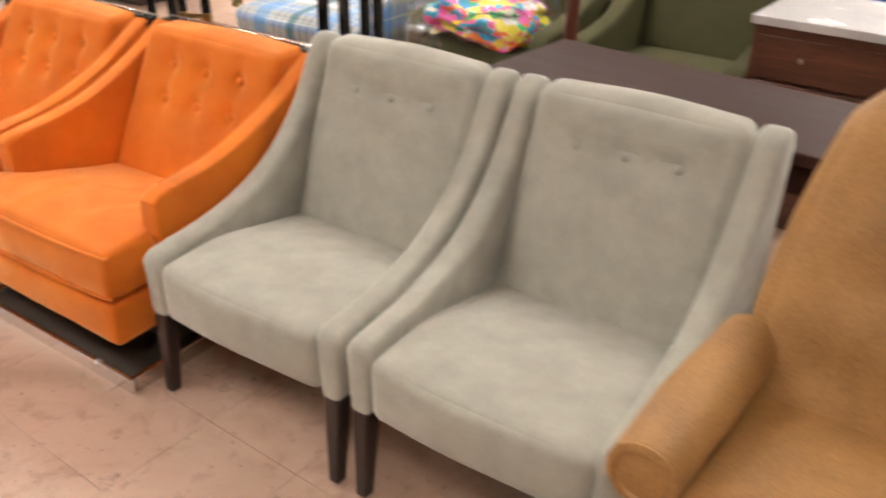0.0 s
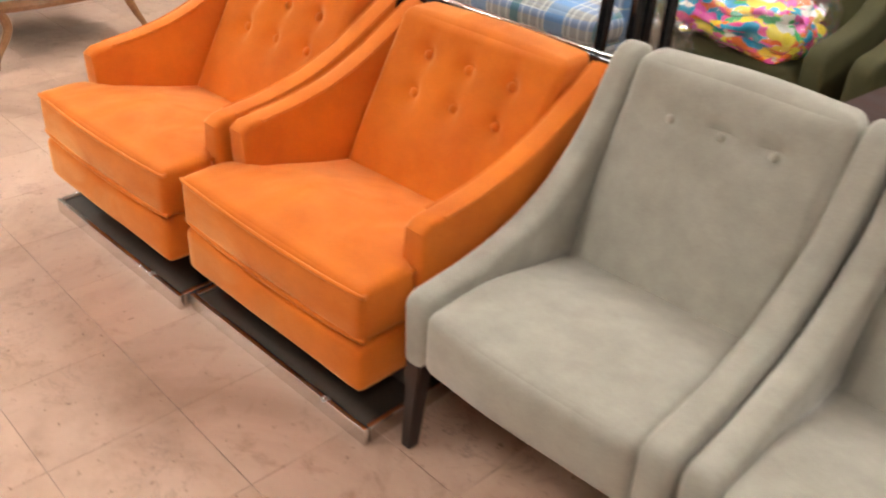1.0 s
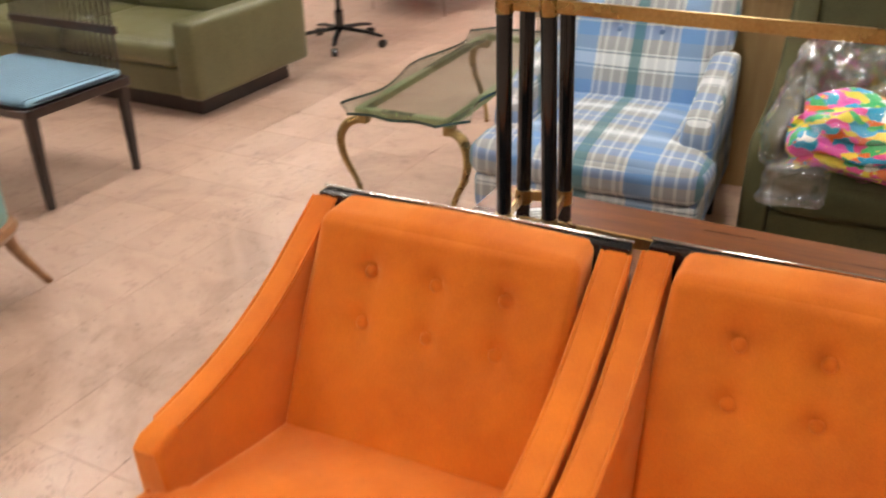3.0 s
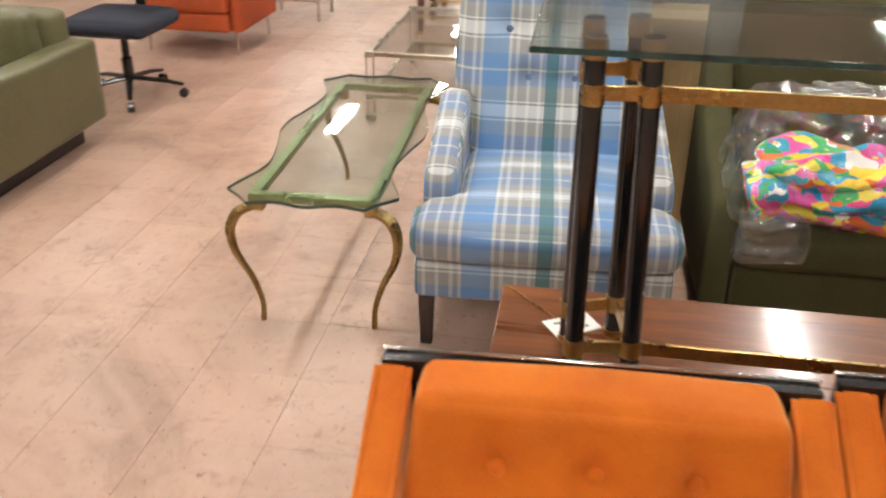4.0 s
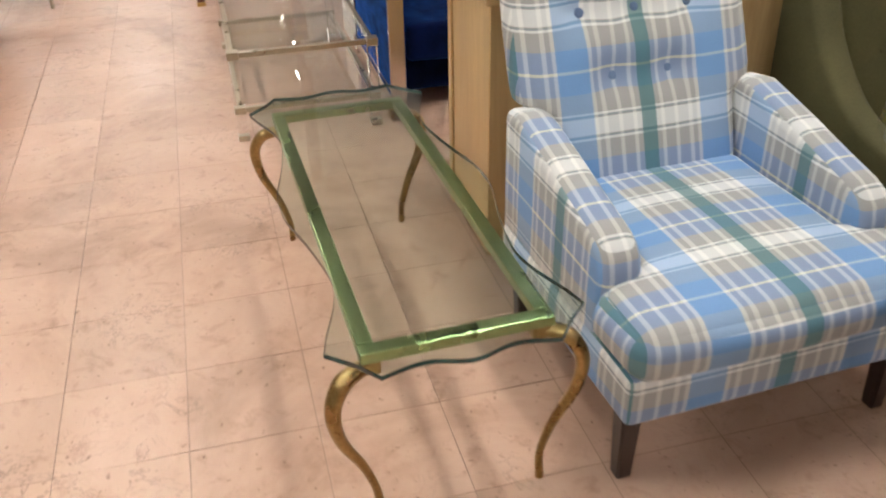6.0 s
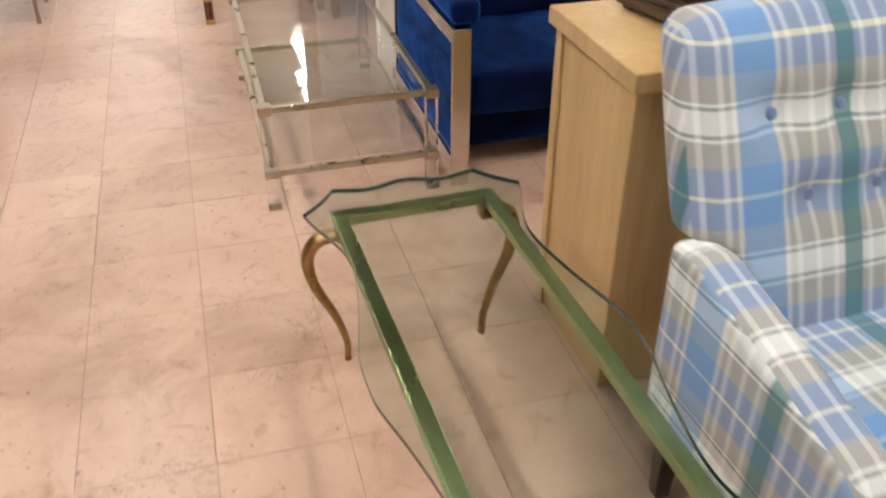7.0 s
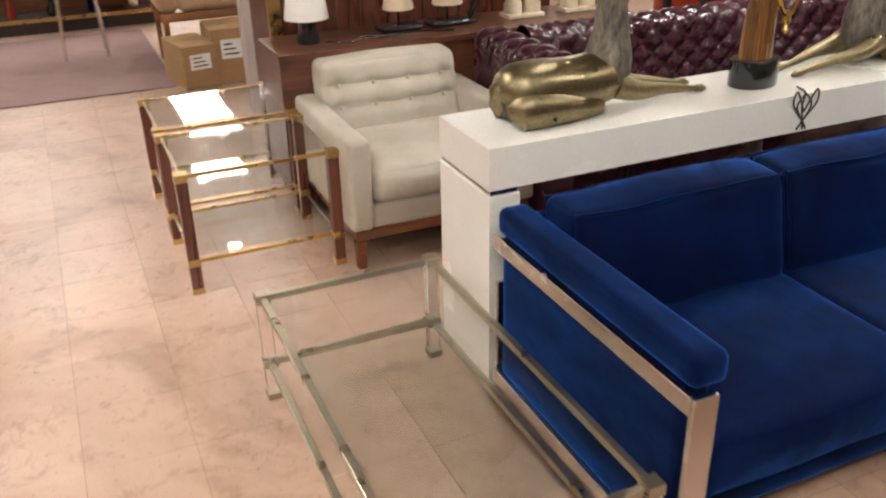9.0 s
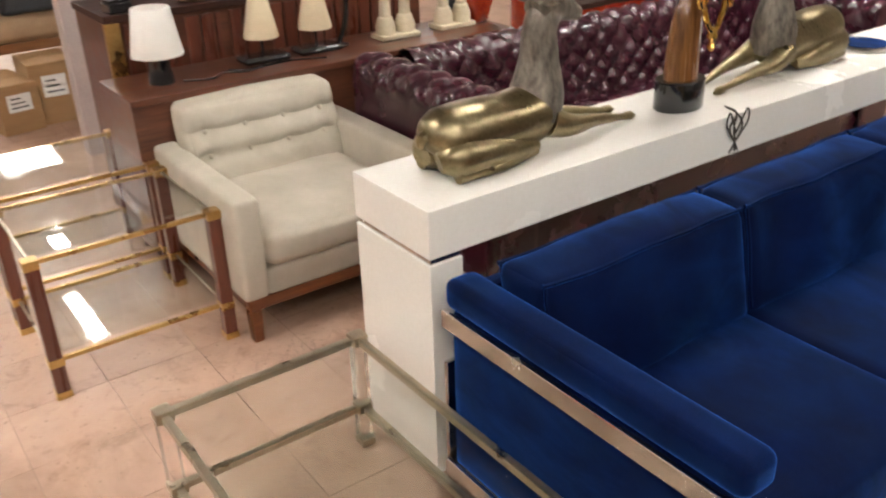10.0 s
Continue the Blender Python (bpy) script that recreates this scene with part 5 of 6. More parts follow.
def black_chair(x, y):
    t = thing("side_chair", x, y, 0, 0, "black wooden side chair with striped blue seat and slatted back", "chair")
    for lx in (0.03, 0.66):
        for ly in (0.03, 0.50):
            part("leg", tapered(lx, ly, 0, 0.40, 0.014, 0.022), ESPRESSO, t)
    part("seat_frame", rbox(0.0, 0.69, 0.0, 0.53, 0.385, 0.425, 0.006), ESPRESSO, t)
    part("seat_cushion", soft(0.01, 0.68, 0.01, 0.50, 0.426, 0.462, 0.018, 0.008, 14, 0.002), STRIPE, t)
    part("back_rail", rbox(0.02, 0.67, 0.505, 0.53, 0.60, 0.635, 0.005), ESPRESSO, t)
    part("back_rail", rbox(0.02, 0.67, 0.52, 0.545, 0.90, 0.94, 0.005), ESPRESSO, t)
    for k in range(19):
        xx = 0.04 + k * 0.0338
        part("slat", tube([(xx, 0.512, 0.425), (xx, 0.517, 0.62), (xx, 0.532, 0.91)], 0.006, 6), ESPRESSO, t)


black_chair(-5.77, 2.42)


def olive_sofa(x, y):
    t = thing("sofa", x, y, 0, 0, "olive green vinyl sofa with slab arms", "sofa")
    L, D = 1.9, 0.92
    for xx in (-L, -0.14):
        part("arm", soft(xx, xx + 0.14, 0, D, 0.11, 0.50, 0.02, 0.006, 12, 0.003), OLIVEHIDE, t)
    part("back", soft(-L + 0.12, -0.12, D - 0.2, D, 0.11, 0.64, 0.04, 0.008, 14, 0.004), OLIVEHIDE, t)
    part("base", rbox(-L + 0.14, -0.14, 0.02, D - 0.2, 0.11, 0.26, 0.015), OLIVEHIDE, t)
    w = (L - 0.28) / 2
    for k in range(2):
        xa = -L + 0.14 + k * w
        part("seat_cushion", soft(xa + 0.003, xa + w - 0.003, -0.02, 0.66, 0.262, 0.40, 0.045, 0.018, 16, 0.005), OLIVEHIDE, t)
        part("back_cushion", soft(xa + 0.003, xa + w - 0.003, 0.56, 0.72, 0.39, 0.68, 0.05, 0.02, 16, 0.006), OLIVEHIDE, t)
    part("plinth", rbox(-L + 0.10, -0.10, 0.10, D - 0.08, 0, 0.109, 0.003), ESPRESSO, t)


olive_sofa(-5.24, 3.52)
NAVY = surface("dark navy cloth", (0.012, 0.014, 0.024), (0.025, 0.03, 0.05), 0.8, big=6, fine=200)
RUST = surface("rusty orange cloth", (0.42, 0.065, 0.018), (0.58, 0.12, 0.035), 0.8, big=4, fine=240, bump=0.3)


def office_chair(x, y):
    t = thing("office_chair", x, y, 0, 0, "dark navy office chair on a castor base", "chair")
    for k in range(5):
        a = 2 * math.pi * k / 5 + 0.15
        c, s = math.cos(a), math.sin(a)
        arm = part("base_arm", tube([(0.03 * c, 0.03 * s, 0.11), (0.2 * c, 0.2 * s, 0.095), (0.30 * c, 0.30 * s, 0.075)], [0.022, 0.018, 0.014], 8, 0.7), BLACK, t)
        wl = lathe([(0.008, -0.02), (0.026, -0.018), (0.026, 0.018), (0.008, 0.02)], 14)
        bmesh.ops.transform(wl, matrix=pose(0.30 * c, 0.30 * s, 0.027, 90, 0, math.degrees(a)), verts=wl.verts[:])
        part("castor", wl, BLACK, arm)
    part("column", lathe([(0.03, 0.10), (0.03, 0.22), (0.02, 0.23), (0.02, 0.38)], 14), BLACK, t)
    part("seat", soft(-0.24, 0.24, -0.24, 0.24, 0.38, 0.47, 0.04, 0.015, 12, 0.003), NAVY, t)
    part("backrest", soft(-0.22, 0.22, 0.20, 0.28, 0.52, 0.95, 0.04, 0.015, 12, 0.003), NAVY, t)
    part("back_bar", rbox(-0.03, 0.03, 0.24, 0.26, 0.40, 0.60, 0.004), BLACK, t)


office_chair(-5.47, 5.10)


def rust_chair(x, y):
    t = thing("armchair", x, y, 0, 0, "rusty orange upholstered armchair on thin metal legs", "chair")
    arm = [(0.05, 0.15), (0.05, 0.40), (0.1, 0.46), (0.4, 0.52), (0.62, 0.72), (0.72, 0.74), (0.72, 0.15)]
    for s in (-1, 1):
        part("arm", prism(arm, min(s * 0.27, s * 0.36), max(s * 0.27, s * 0.36), 0.03), RUST, t)
    part("seat_base", soft(-0.27, 0.27, 0.02, 0.70, 0.15, 0.27, 0.02, 0.005, 10, 0.002), RUST, t)
    part("seat_cushion", soft(-0.268, 0.268, 0.0, 0.6, 0.272, 0.40, 0.04, 0.015, 12, 0.003), RUST, t)
    part("backrest", soft(-0.268, 0.268, 0.56, 0.70, 0.38, 0.78, 0.04, 0.015, 12, 0.003), RUST, t)
    for lx in (-0.3, 0.3):
        for ly in (0.06, 0.66):
            part("leg", tube([(lx, ly, 0.15), (lx * 1.03, ly, 0.0)], [0.012, 0.008], 8), CHROME, t, "thin metal leg")


rust_chair(-5.52, 6.02)


def metal_stand(x, y):
    t = thing("metal_bench", x, y, 0, 0, "dark bench on a thin metal frame", "bench")
    for lx in (0.0, 0.42):
        for ly in (0.0, 0.36):
            part("leg", tube([(lx, ly, 0.0), (lx, ly, 0.40)], 0.011, 8), NICKEL, t)
    for ly in (0.0, 0.36):
        part("rail", tube([(0, ly, 0.15), (0.42, ly, 0.15)], 0.008, 8), NICKEL, t)
    for lx in (0.0, 0.42):
        part("rail", tube([(lx, 0.0, 0.15), (lx, 0.36, 0.15)], 0.008, 8), NICKEL, t)
    part("seat", soft(-0.02, 0.44, -0.02, 0.38, 0.40, 0.46, 0.02, 0.01, 10, 0.002), NAVY, t)


metal_stand(-5.40, 7.15)


# ---- far end: credenza, striped cabinet, lamps ----
def credenza():
    t = thing("credenza", -3.605, 7.50, 0, 0, "long low polished rosewood credenza", "credenza")
    part("body", rbox(0.004, 1.80, 0.01, 0.38, 0.09, 0.690, 0.003), ROSE, t)
    part("top", rbox(0.0, 1.81, 0.0, 0.385, 0.6905, 0.717, 0.003), ROSE, t)
    for lx in (0.06, 1.74):
        for ly in (0.05, 0.34):
            part("leg", tapered(lx, ly, 0, 0.0895, 0.016, 0.02), ROSE, t)


credenza()


def striped_cabinet():
    t = thing("cabinet", -3.52, 7.93, 0, 0, "tall rosewood cabinet with striped slat doors", "cabinet")
    part("body", rbox(0.0, 1.5, 0.02, 0.45, 0.0, 0.915, 0.003), ROSE, t)
    part("top", rbox(-0.01, 1.51, 0.0, 0.455, 0.9155, 0.945, 0.003), DARKTOP, t)
    part("edge_strip", rbox(-0.012, 0.05, 0.004, 0.0195, 0.0, 0.915, 0.002), BRASS, t, "brass edge strip")
    for k in range(22):
        xx = 0.065 + k * 0.064
        part("slat", rbox(xx, xx + (0.05 if k % 3 else 0.022), 0.006, 0.0195, 0.05, 0.90, 0.003), (REDWOOD, FRUIT, REDWOOD)[k % 3] if k % 3 != 1 else REDWOOD, t)


striped_cabinet()
cup = thing("cup", -3.26, 8.26, 0.945, 0, "small black cup standing on the striped cabinet", "cup")
part("body", lathe([(0.026, 0.0), (0.028, 0.004), (0.032, 0.085), (0.029, 0.085), (0.025, 0.010), (0.002, 0.009)], 20), BLACK, cup)
bx = thing("small_box", -3.45, 7.99, 0.945, 12, "small black box on the striped cabinet", "box")
part("body", rbox(-0.05, 0.05, -0.035, 0.035, 0.0, 0.045, 0.006), BLACK, bx)
part("lid", rbox(-0.052, 0.052, -0.037, 0.037, 0.0455, 0.056, 0.004), BLACK, bx)
tray = thing("wooden_dish", -3.12, 8.03, 0.945, 0, "shallow tan wooden dish on the striped cabinet", "dish")
part("bowl", lathe([(0.04, 0.0), (0.06, 0.004), (0.085, 0.014), (0.083, 0.016), (0.05, 0.008), (0.004, 0.007)], 28), FRUIT, tray)
cl3 = thing("small_clock", -2.93, 8.02, 0.945, -8, "small chrome and black desk clock", "clock")
part("case", rbox(-0.03, 0.03, -0.018, 0.018, 0.0, 0.06, 0.008), BLACK, cl3)
part("bezel", tube([(0, -0.019, 0.032), (0, -0.024, 0.032)], 0.024, 20), CHROME, cl3, "round chrome bezel")


def shade_lamp(x, y, z):
    t = thing("table_lamp", x, y, z, 0, "small lamp with a white drum shade and black base", "lamp")
    part("base", lathe([(0.048, 0.0), (0.050, 0.004), (0.036, 0.125), (0.030, 0.13)], 20), BLACK, t)
    sh = lathe([(0.098, 0.108), (0.099, 0.112), (0.072, 0.285), (0.070, 0.287)], 32)
    part("shade", sh, SHADE, t, "white fabric shade")


shade_lamp(-3.42, 7.68, 0.718)


def cone_lamp(x, y, z):
    t = thing("table_lamp", x, y, z, 0, "lamp with tall ivory cone shade on a dark stand", "lamp", "cone lamps")
    part("base", soft(-0.10, 0.10, -0.06, 0.06, 0.0, 0.028, 0.012, 0.002, 8, 0.001), BLACK, t)
    part("stem", tube([(0, 0, 0.028), (0, 0, 0.12)], 0.006, 8), BLACK, t)
    part("shade", lathe([(0.072, 0.10), (0.073, 0.103), (0.022, 0.34), (0.020, 0.342)], 28), IVORYSHADE, t, "ivory cone shade")
    return t


IVORYSHADE = surface("ivory shade cloth", (0.62, 0.50, 0.33), (0.76, 0.65, 0.47), 0.8, big=8, fine=200, bump=0.2)
cn = cone_lamp(-2.97, 7.72, 0.718)
copy_thing(cn, pose(-2.72, 7.72, 0.718))
bow = thing("curved_lamp_arm", -2.60, 7.74, 0.718, 0, "curved dark metal lamp arm on a small base", "lamp")
part("base", lathe([(0.045, 0), (0.046, 0.006), (0.012, 0.016)], 16), BLACK, bow)
part("arm", tube(curve([(0, 0, 0.01), (0.035, 0, 0.09), (0.05, 0, 0.19), (0.03, 0, 0.29), (-0.03, 0, 0.38)], 6), 0.012, 8), BLACK, bow)


def column_lamp(x, y, z):
    t = thing("table_lamp", x, y, z, 0, "ivory plaster lamp with two short columns", "lamp", "column lamps")
    part("base", rbox(-0.10, 0.10, -0.055, 0.055, 0, 0.022, 0.005), IVORY, t)
    for s in (-1, 1):
        part("column", lathe([(0.045, 0.022), (0.046, 0.06), (0.036, 0.085), (0.034, 0.095), (0.026, 0.10), (0.022, 0.25), (0.034, 0.262), (0.038, 0.285), (0.012, 0.29)], 20, s * 0.052), IVORY, t)
    return t


km = column_lamp(-2.32, 7.71, 0.718)
copy_thing(km, pose(-2.00, 7.71, 0.718))
cb = thing("lamp_cord", -3.2, 7.62, 0.719, 0, "loose dark lamp cords on the credenza", "cord")
part("cord", merge(tube(curve([(-0.15, 0.02, 0.003), (-0.05, -0.03, 0.003), (0.02, 0.03, 0.003), (0.1, -0.02, 0.003), (0.2, 0.02, 0.003)], 6), 0.004, 6), tube(curve([(0.05, 0.05, 0.003), (0.12, 0.0, 0.003), (0.3, 0.02, 0.003), (0.45, -0.04, 0.003)], 6), 0.004, 6)), BLACK, cb)
REDGLAZE = surface("red glaze", (0.22, 0.012, 0.008), (0.42, 0.05, 0.01), 0.2, big=14, fine=80, bump=0.05, coat=0.5)
vs = thing("vase", -1.84, 7.72, 0.718, 0, "red and gold glazed vase", "vase")
part("body", lathe([(0.04, 0.0), (0.05, 0.01), (0.075, 0.10), (0.07, 0.17), (0.035, 0.22), (0.045, 0.26), (0.04, 0.262)], 24), REDGLAZE, vs)


# ---- oxblood tufted sofa ----
def tufted_sofa():
    t = thing("sofa", -2.74, 6.52, 0, 0, "oxblood leather sofa with deep button tufting", "sofa")
    L, D = 2.6, 0.92

    def quilt(p, u, v, n):
        """Diamond tufting with a button at each crossing."""
        s = 0.13
        a = math.sin(math.pi * (u + v) / s)
        b = math.sin(math.pi * (u - v) / s)
        return p + Vector(n) * 0.022 * (min(abs(a), abs(b)) ** 0.6 - 0.6)

    def sheet(nu, nv, f):
        bm = bmesh.new()
        g = [[bm.verts.new(f(i / nu, j / nv)) for j in range(nv + 1)] for i in range(nu + 1)]
        for i in range(nu):
            for j in range(nv):
                bm.faces.new((g[i][j], g[i + 1][j], g[i + 1][j + 1], g[i][j + 1]))
        return bm

    def profile(v):
        """Across the back: up the inner face, over the roll and down behind; (depth, height, normal)."""
        if v < 0.45:
            z = 0.38 + v / 0.45 * 0.27
            return 0.0 + 0.05 * (v / 0.45), z, (-1.0, 0.2)
        k = (v - 0.45) / 0.35
        if k < 1:
            a = math.pi * (1.05 - 1.1 * k)
            return 0.145 + 0.095 * math.cos(a), 0.675 + 0.09 * math.sin(a), (math.cos(a), math.sin(a))
        return 0.235, 0.65 - (v - 0.8) / 0.2 * 0.55, (1.0, 0.0)

    def back(u, v):
        d, z, n = profile(v)
        p = Vector((0.2 + u * (L - 0.4), 0.64 + d, z))
        return quilt(p, u * (L - 0.4), v * 0.75, (0, n[0], n[1])) if v < 0.8 else p
    part("backrest", sheet(150, 60, back), MAROON, t)
    for s in (0, 1):
        def arm(u, v, s=s):
            d, z, n = profile(v)
            x = 0.24 - d if s == 0 else L - 0.24 + d
            p = Vector((x, 0.02 + u * 0.86, z))
            return quilt(p, u * 0.86, v * 0.75, ((-n[0] if s == 0 else n[0]), 0, n[1])) if v < 0.8 else p
        part("arm", sheet(60, 60, arm), MAROON, t)
        part("arm_front", soft(0.0 if s == 0 else L - 0.24, 0.24 if s == 0 else L, 0.0, 0.03, 0.1, 0.745, 0.012, 0.003, 8, 0.001), MAROON, t)
    for k in range(3):
        w = (L - 0.48) / 3
        part("seat_cushion", soft(0.24 + k * w + 0.003, 0.24 + (k + 1) * w - 0.003, -0.02, 0.66, 0.27, 0.42, 0.04, 0.015, 12, 0.004), MAROON, t)
    part("base", rbox(0.02, L - 0.02, 0.03, D - 0.04, 0.06, 0.269, 0.01), MAROON, t)
    for lx in (0.08, L - 0.08):
        for ly in (0.08, D - 0.12):
            part("foot", lathe([(0.02, 0.0), (0.03, 0.01), (0.032, 0.04), (0.026, 0.06)], 14, lx, ly), ESPRESSO, t)


tufted_sofa()

# ---- post, boxes, chaise and what is seen beyond ----
pt = thing("post", -3.35, 9.2, 0, 0, "greyish pink painted square post", "post", kind="structure")
part("shaft", rbox(-0.065, 0.045, -0.06, 0.06, 0, ZC, 0.004), POSTPAINT, pt)
part("white_strip", rbox(0.046, 0.075, -0.05, 0.06, 0, ZC, 0.003), WHITE, pt, "white painted strip")


def carton(x, y, w, d, h, rz, label):
    t = thing("cardboard_box", x, y, 0, rz, label, "box", "cardboard boxes")
    part("box", rbox(-w / 2, w / 2, -d / 2, d / 2, 0, h - 0.004, 0.003), CARDBOARD, t)
    part("flap", rbox(-w / 2, w / 2, -d / 2, -0.002, h - 0.0035, h, 0.001), CARDBOARD, t)
    part("flap", rbox(-w / 2, w / 2, 0.002, d / 2, h - 0.0035, h, 0.001), CARDBOARD, t)
    tag = part("paper_label", rbox(-0.07, 0.07, -d / 2 - 0.002, -d / 2 - 0.0005, h * 0.45, h * 0.8, 0), PAPER, t, "white shipping label")
    for k in range(3):
        part("text_bar", rbox(-0.05, 0.05 - 0.02 * k, -d / 2 - 0.003, -d / 2 - 0.0022, h * (0.52 + 0.09 * k), h * (0.55 + 0.09 * k), 0), INK, tag)


carton(-3.63, 10.02, 0.24, 0.42, 0.29, 10, "plain cardboard box on the floor")
carton(-3.37, 10.05, 0.27, 0.36, 0.37, 0, "brown cardboard box with a white label")
CAMEL = surface("camel cloth", (0.36, 0.24, 0.14), (0.48, 0.34, 0.21), 0.85, big=5, fine=220, bump=0.3)


def chaise(x, y):
    t = thing("lounge_chair", x, y, 0, 0, "camel cushioned lounge chair with wooden frame", "chair")
    part("cushion", soft(-0.42, 0.26, -0.12, 0.45, 0.42, 0.55, 0.05, 0.02, 14, 0.006), CAMEL, t)
    part("back_cushion", soft(-0.56, -0.42, -0.10, 0.9, 0.42, 0.78, 0.05, 0.02, 14, 0.006), CAMEL, t)
    part("rail", rbox(-0.55, 0.25, -0.10, -0.06, 0.36, 0.42, 0.006), FRUIT, t)
    part("rail", rbox(-0.55, 0.25, 0.40, 0.44, 0.36, 0.42, 0.006), FRUIT, t)
    for lx in (-0.52, 0.22):
        for ly in (-0.08, 0.42):
            part("leg", tapered(lx, ly, 0, 0.36, 0.014, 0.02), FRUIT, t)


chaise(-3.20, 10.40)
sc = thing("suitcase", -3.10, 10.62, 0.57, 0, "dark slate suitcase lying on the lounge chair", "suitcase")
SLATE = surface("dark slate cloth", (0.035, 0.042, 0.05), (0.07, 0.08, 0.09), 0.6, big=5, fine=160, bump=0.2)
part("case", soft(-0.38, 0.38, -0.22, 0.28, 0.0, 0.20, 0.03, 0.008, 12, 0.002), SLATE, sc)
part("handle", tube(curve([(-0.1, -0.235, 0.10), (-0.08, -0.26, 0.10), (0.08, -0.26, 0.10), (0.1, -0.235, 0.10)], 5), 0.008, 8), CHROME, sc)
rg = thing("carpet", -4.9, 10.9, 0, 0, "mauve carpet laid over the tile floor", "carpet", kind="structure")
part("pile", slab([(-1.9, -0.96), (1.15, -0.96), (1.15, 1.1), (-1.9, 1.1)], 0.002, 0.010, 0.002), RUG, rg)


def display_case(x, y):
    t = thing("display_case", x, y, 0, 0, "low glass display case with a gold rail", "display case")
    part("plinth", rbox(0, 2.6, 0, 0.5, 0, 0.10, 0.004), ESPRESSO, t)
    part("back", rbox(0, 2.6, 0.48, 0.5, 0.1, 0.9, 0.003), WALNUT, t)
    for xx in (0.0, 0.85, 1.72, 2.58):
        part("post", rbox(xx, xx + 0.02, 0, 0.02, 0.1, 0.9, 0.002), BRASS, t)
    part("rail", rbox(0, 2.6, -0.012, -0.001, 0.10, 0.135, 0.003), BRASS, t)
    part("shelf", rbox(0.02, 2.58, 0.03, 0.47, 0.48, 0.495, 0.002), CLEARGLASS, t)
    part("top", rbox(0, 2.6, 0, 0.5, 0.9, 0.93, 0.003), WALNUT, t)


display_case(-6.1, 12.25)
random.seed(4)
for k in range(14):
    bx = -5.95 + k * 0.17
    zz = 0.101 if k % 2 else 0.496
    col = [REDGLAZE, WHITE, BLACK, BRASS, BLUE, IVORY, CHROME][k % 7]
    jar = thing("ornament", bx, 12.48, zz, 0, "small ornament standing in the display case", "ornament", "ornaments")
    r = 0.03 + 0.02 * random.random()
    h = 0.12 + 0.14 * random.random()
    part("body", lathe([(r * 0.6, 0), (r, 0.01), (r * 1.1, h * 0.4), (r * 0.5, h * 0.8), (r * 0.65, h)], 14), col, jar)


def drum_lamp(x, y):
    t = thing("floor_lamp", x, y, 0, 0, "low floor lamp with a grey drum shade on three legs", "lamp")
    part("shade", lathe([(0.15, 0.42), (0.152, 0.425), (0.13, 0.85), (0.128, 0.852)], 28), SLATE, t)
    for k in range(3):
        a = 2 * math.pi * k / 3
        part("leg", tube([(0.08 * math.cos(a), 0.08 * math.sin(a), 0.43), (0.15 * math.cos(a), 0.15 * math.sin(a), 0.0)], 0.010, 8), BLACK, t)


drum_lamp(-1.05, 8.9)


def red_lounge(x, y, rz):
    t = thing("lounge_chair", x, y, 0, rz, "dark red leather lounge chair", "chair")
    part("seat", soft(-0.34, 0.34, -0.35, 0.30, 0.20, 0.40, 0.06, 0.02, 14, 0.005), REDGLAZE, t)
    part("backrest", soft(-0.34, 0.34, 0.24, 0.40, 0.36, 0.85, 0.06, 0.02, 14, 0.005), REDGLAZE, t)
    for s in (-1, 1):
        part("arm", soft(s * 0.36 - 0.06, s * 0.36 + 0.06, -0.35, 0.38, 0.10, 0.56, 0.05, 0.01, 12, 0.004), REDGLAZE, t)
    for lx in (-0.3, 0.3):
        for ly in (-0.28, 0.32):
            part("leg", tapered(lx, ly, 0, 0.2, 0.014, 0.02), ESPRESSO, t)


red_lounge(-0.1, 8.7, 10)


def low_table(x, y):
    t = thing("low_table", x, y, 0, 0, "low dark table behind the tufted sofa", "table")
    part("tabletop", rbox(-0.5, 0.5, -0.2, 0.2, 0.69, 0.72, 0.004), DARKTOP, t)
    for sx in (-0.46, 0.46):
        for sy in (-0.16, 0.16):
            part("leg", tapered(sx, sy, 0, 0.6895, 0.014, 0.02), DARKTOP, t)


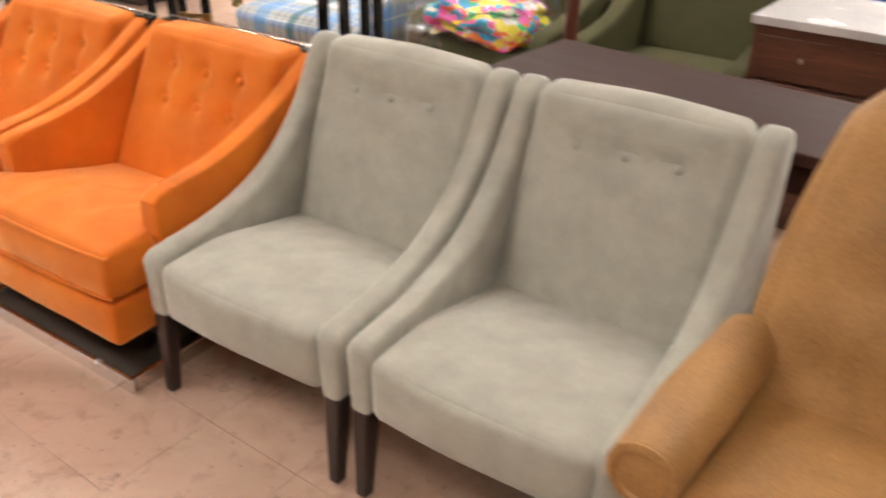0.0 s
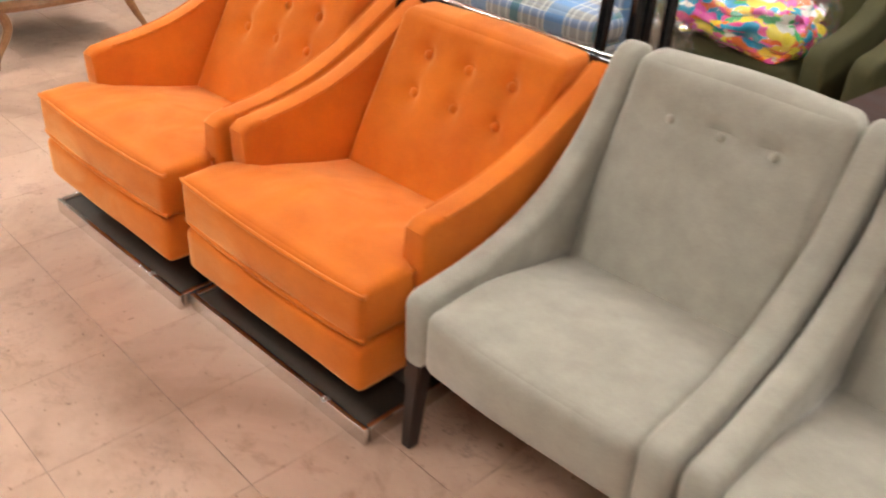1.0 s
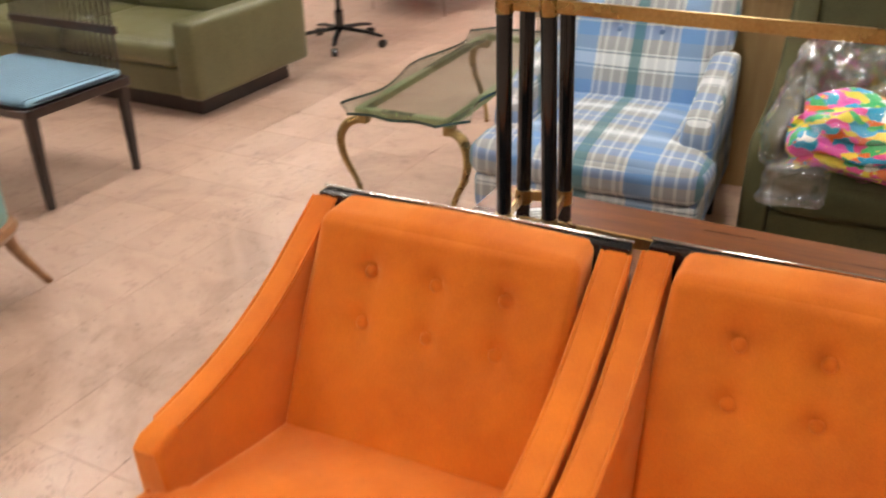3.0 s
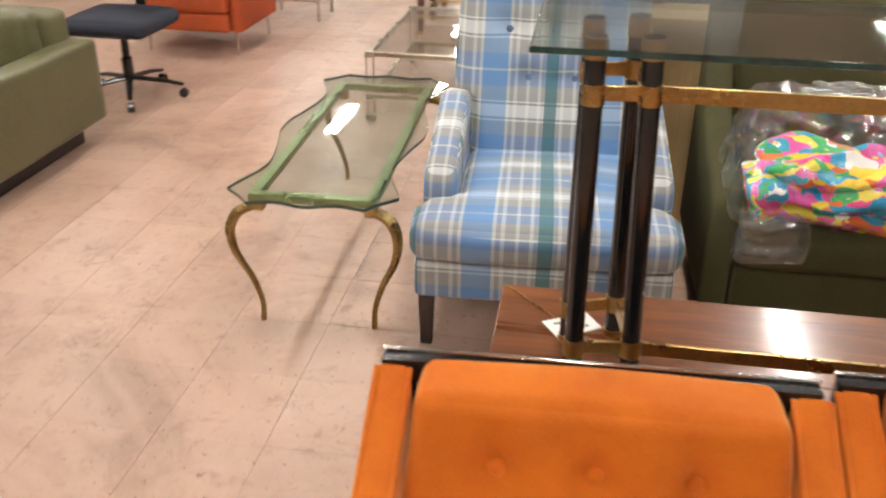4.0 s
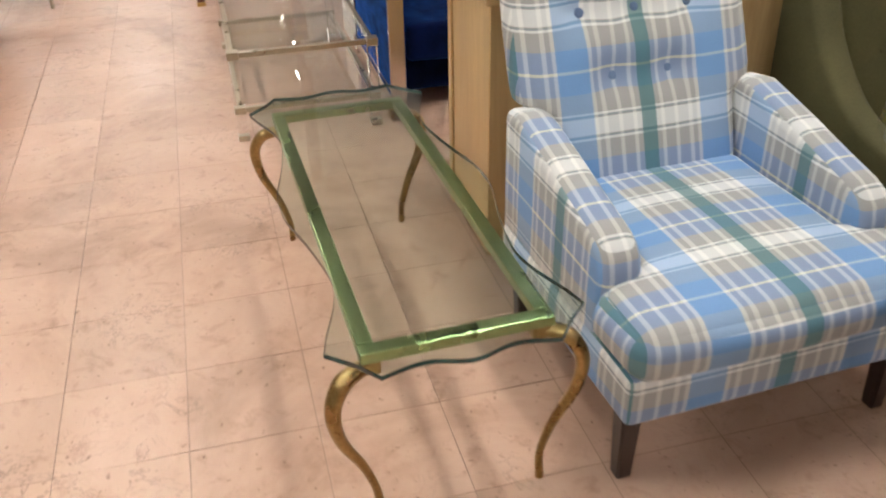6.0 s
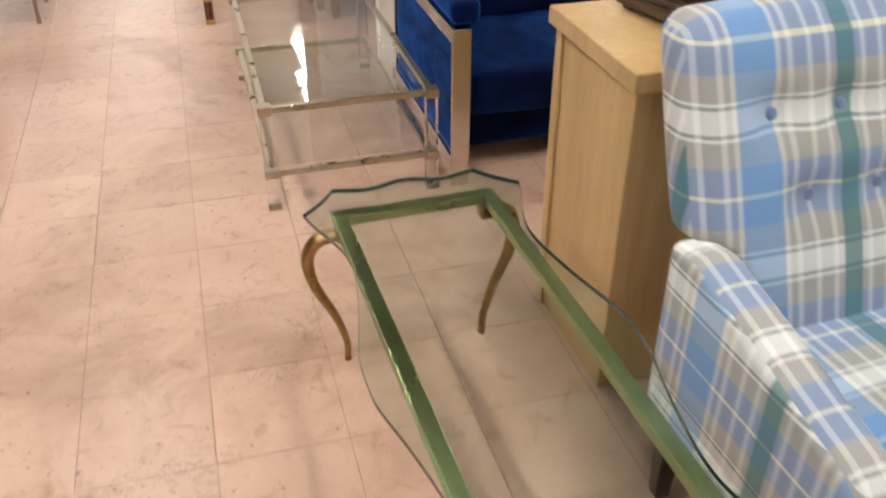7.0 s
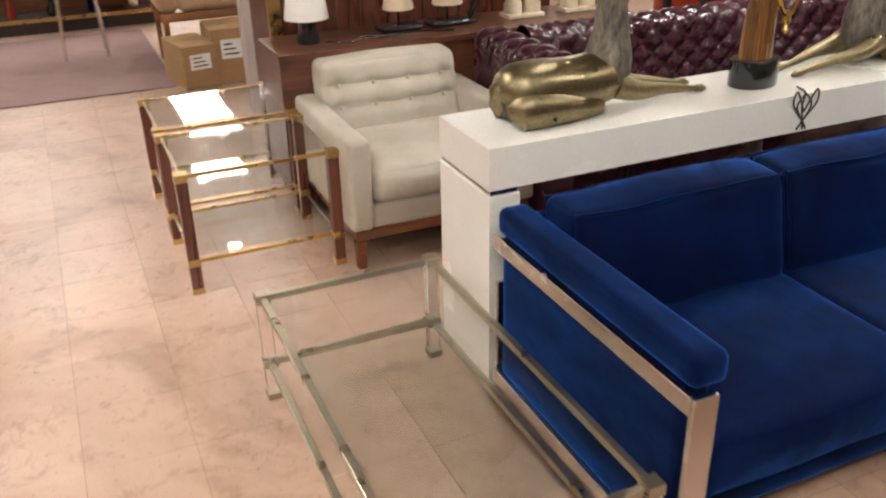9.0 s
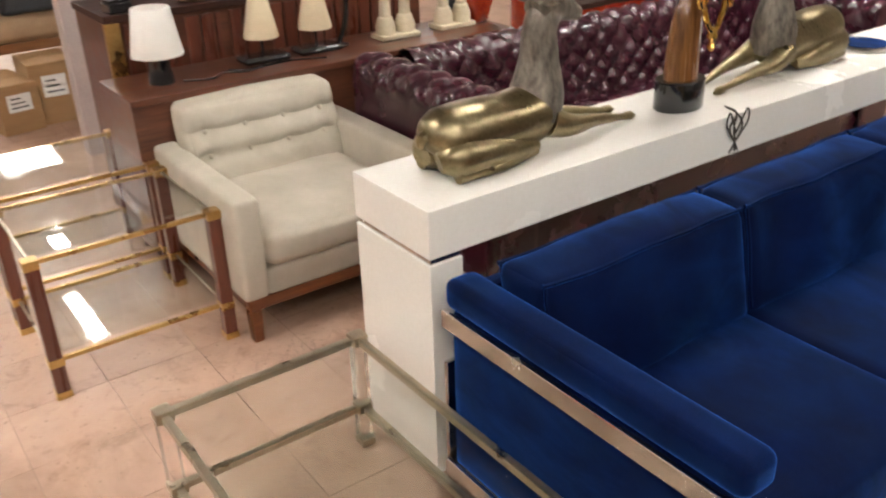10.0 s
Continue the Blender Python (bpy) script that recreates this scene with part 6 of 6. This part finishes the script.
low_table(-0.75, 7.85)
cl2 = thing("folded_cloth", -0.75, 7.85, 0.721, 0, "loosely folded cream cloth on the dark table", "cloth")
part("cloth", soft(-0.26, 0.26, -0.13, 0.13, 0.0, 0.07, 0.03, 0.01, 18, 0.03), PAPER, cl2)
dish = thing("dish", -1.28, 6.08, 0.786, 0, "shallow white dish with a blue rim", "dish")
part("bowl", lathe([(0.04, 0.0), (0.05, 0.004), (0.085, 0.018), (0.083, 0.02), (0.045, 0.009), (0.01, 0.008)], 28), WHITE, dish)
part("rim", lathe([(0.0835, 0.0185), (0.087, 0.0185), (0.087, 0.0215), (0.0835, 0.0215)], 28), BLUE, dish, "thin blue rim")


def red_stool(x, y):
    t = thing("stool", x, y, 0, 0, "red round stool on chrome legs", "stool")
    part("seat", lathe([(0.02, 0.60), (0.26, 0.61), (0.29, 0.63), (0.28, 0.67), (0.10, 0.685), (0.01, 0.687)], 28), REDGLAZE, t)
    for k in range(4):
        a = math.pi / 4 + k * math.pi / 2
        part("leg", tube([(0.18 * math.cos(a), 0.18 * math.sin(a), 0.61), (0.22 * math.cos(a), 0.22 * math.sin(a), 0.0)], 0.012, 8), CHROME, t)


red_stool(-4.25, 11.2)


# ---- floor tiles: the ones beside the walk singly, the rest joined ----
TS, GAP = 0.305, 0.0009
tile_me = bpy.data.meshes.new("tile")
tb = rbox(-TS / 2 + GAP, TS / 2 - GAP, -TS / 2 + GAP, TS / 2 - GAP, -0.006, 0.0, 0)
tb.to_mesh(tile_me)
tb.free()
tile_me.materials.append(TILE)
tx0, ty0 = -4.31 + TS / 2, 0.05
rest_v, rest_f = [], []
for i in range(int((X0 - tx0) / TS), int((X1 - tx0) / TS) + 1):
    for j in range(int((Y0 - ty0) / TS), int((Y1 - ty0) / TS) + 1):
        cx, cy = tx0 + i * TS, ty0 + j * TS
        if (-5.25 < cx < -3.35 and 0.9 < cy < 9.6) or (-4.3 < cx < -0.9 and 0.3 < cy < 1.35):
            ob = new("tile", tile_me)
            ob.location = (cx, cy, 0)
            ob.parent = floor
        else:
            h = TS / 2 - GAP
            b = len(rest_v)
            rest_v += [(cx - h, cy - h, 0), (cx + h, cy - h, 0), (cx + h, cy + h, 0), (cx - h, cy + h, 0)]
            rest_f.append((b, b + 1, b + 2, b + 3))
rest = bpy.data.meshes.new("tiles_around")
rest.from_pydata(rest_v, [], rest_f)
rest.materials.append(TILE)
ro = new("tiles_around", rest)
ro.parent = floor
tagged(ro, kind="stuff")
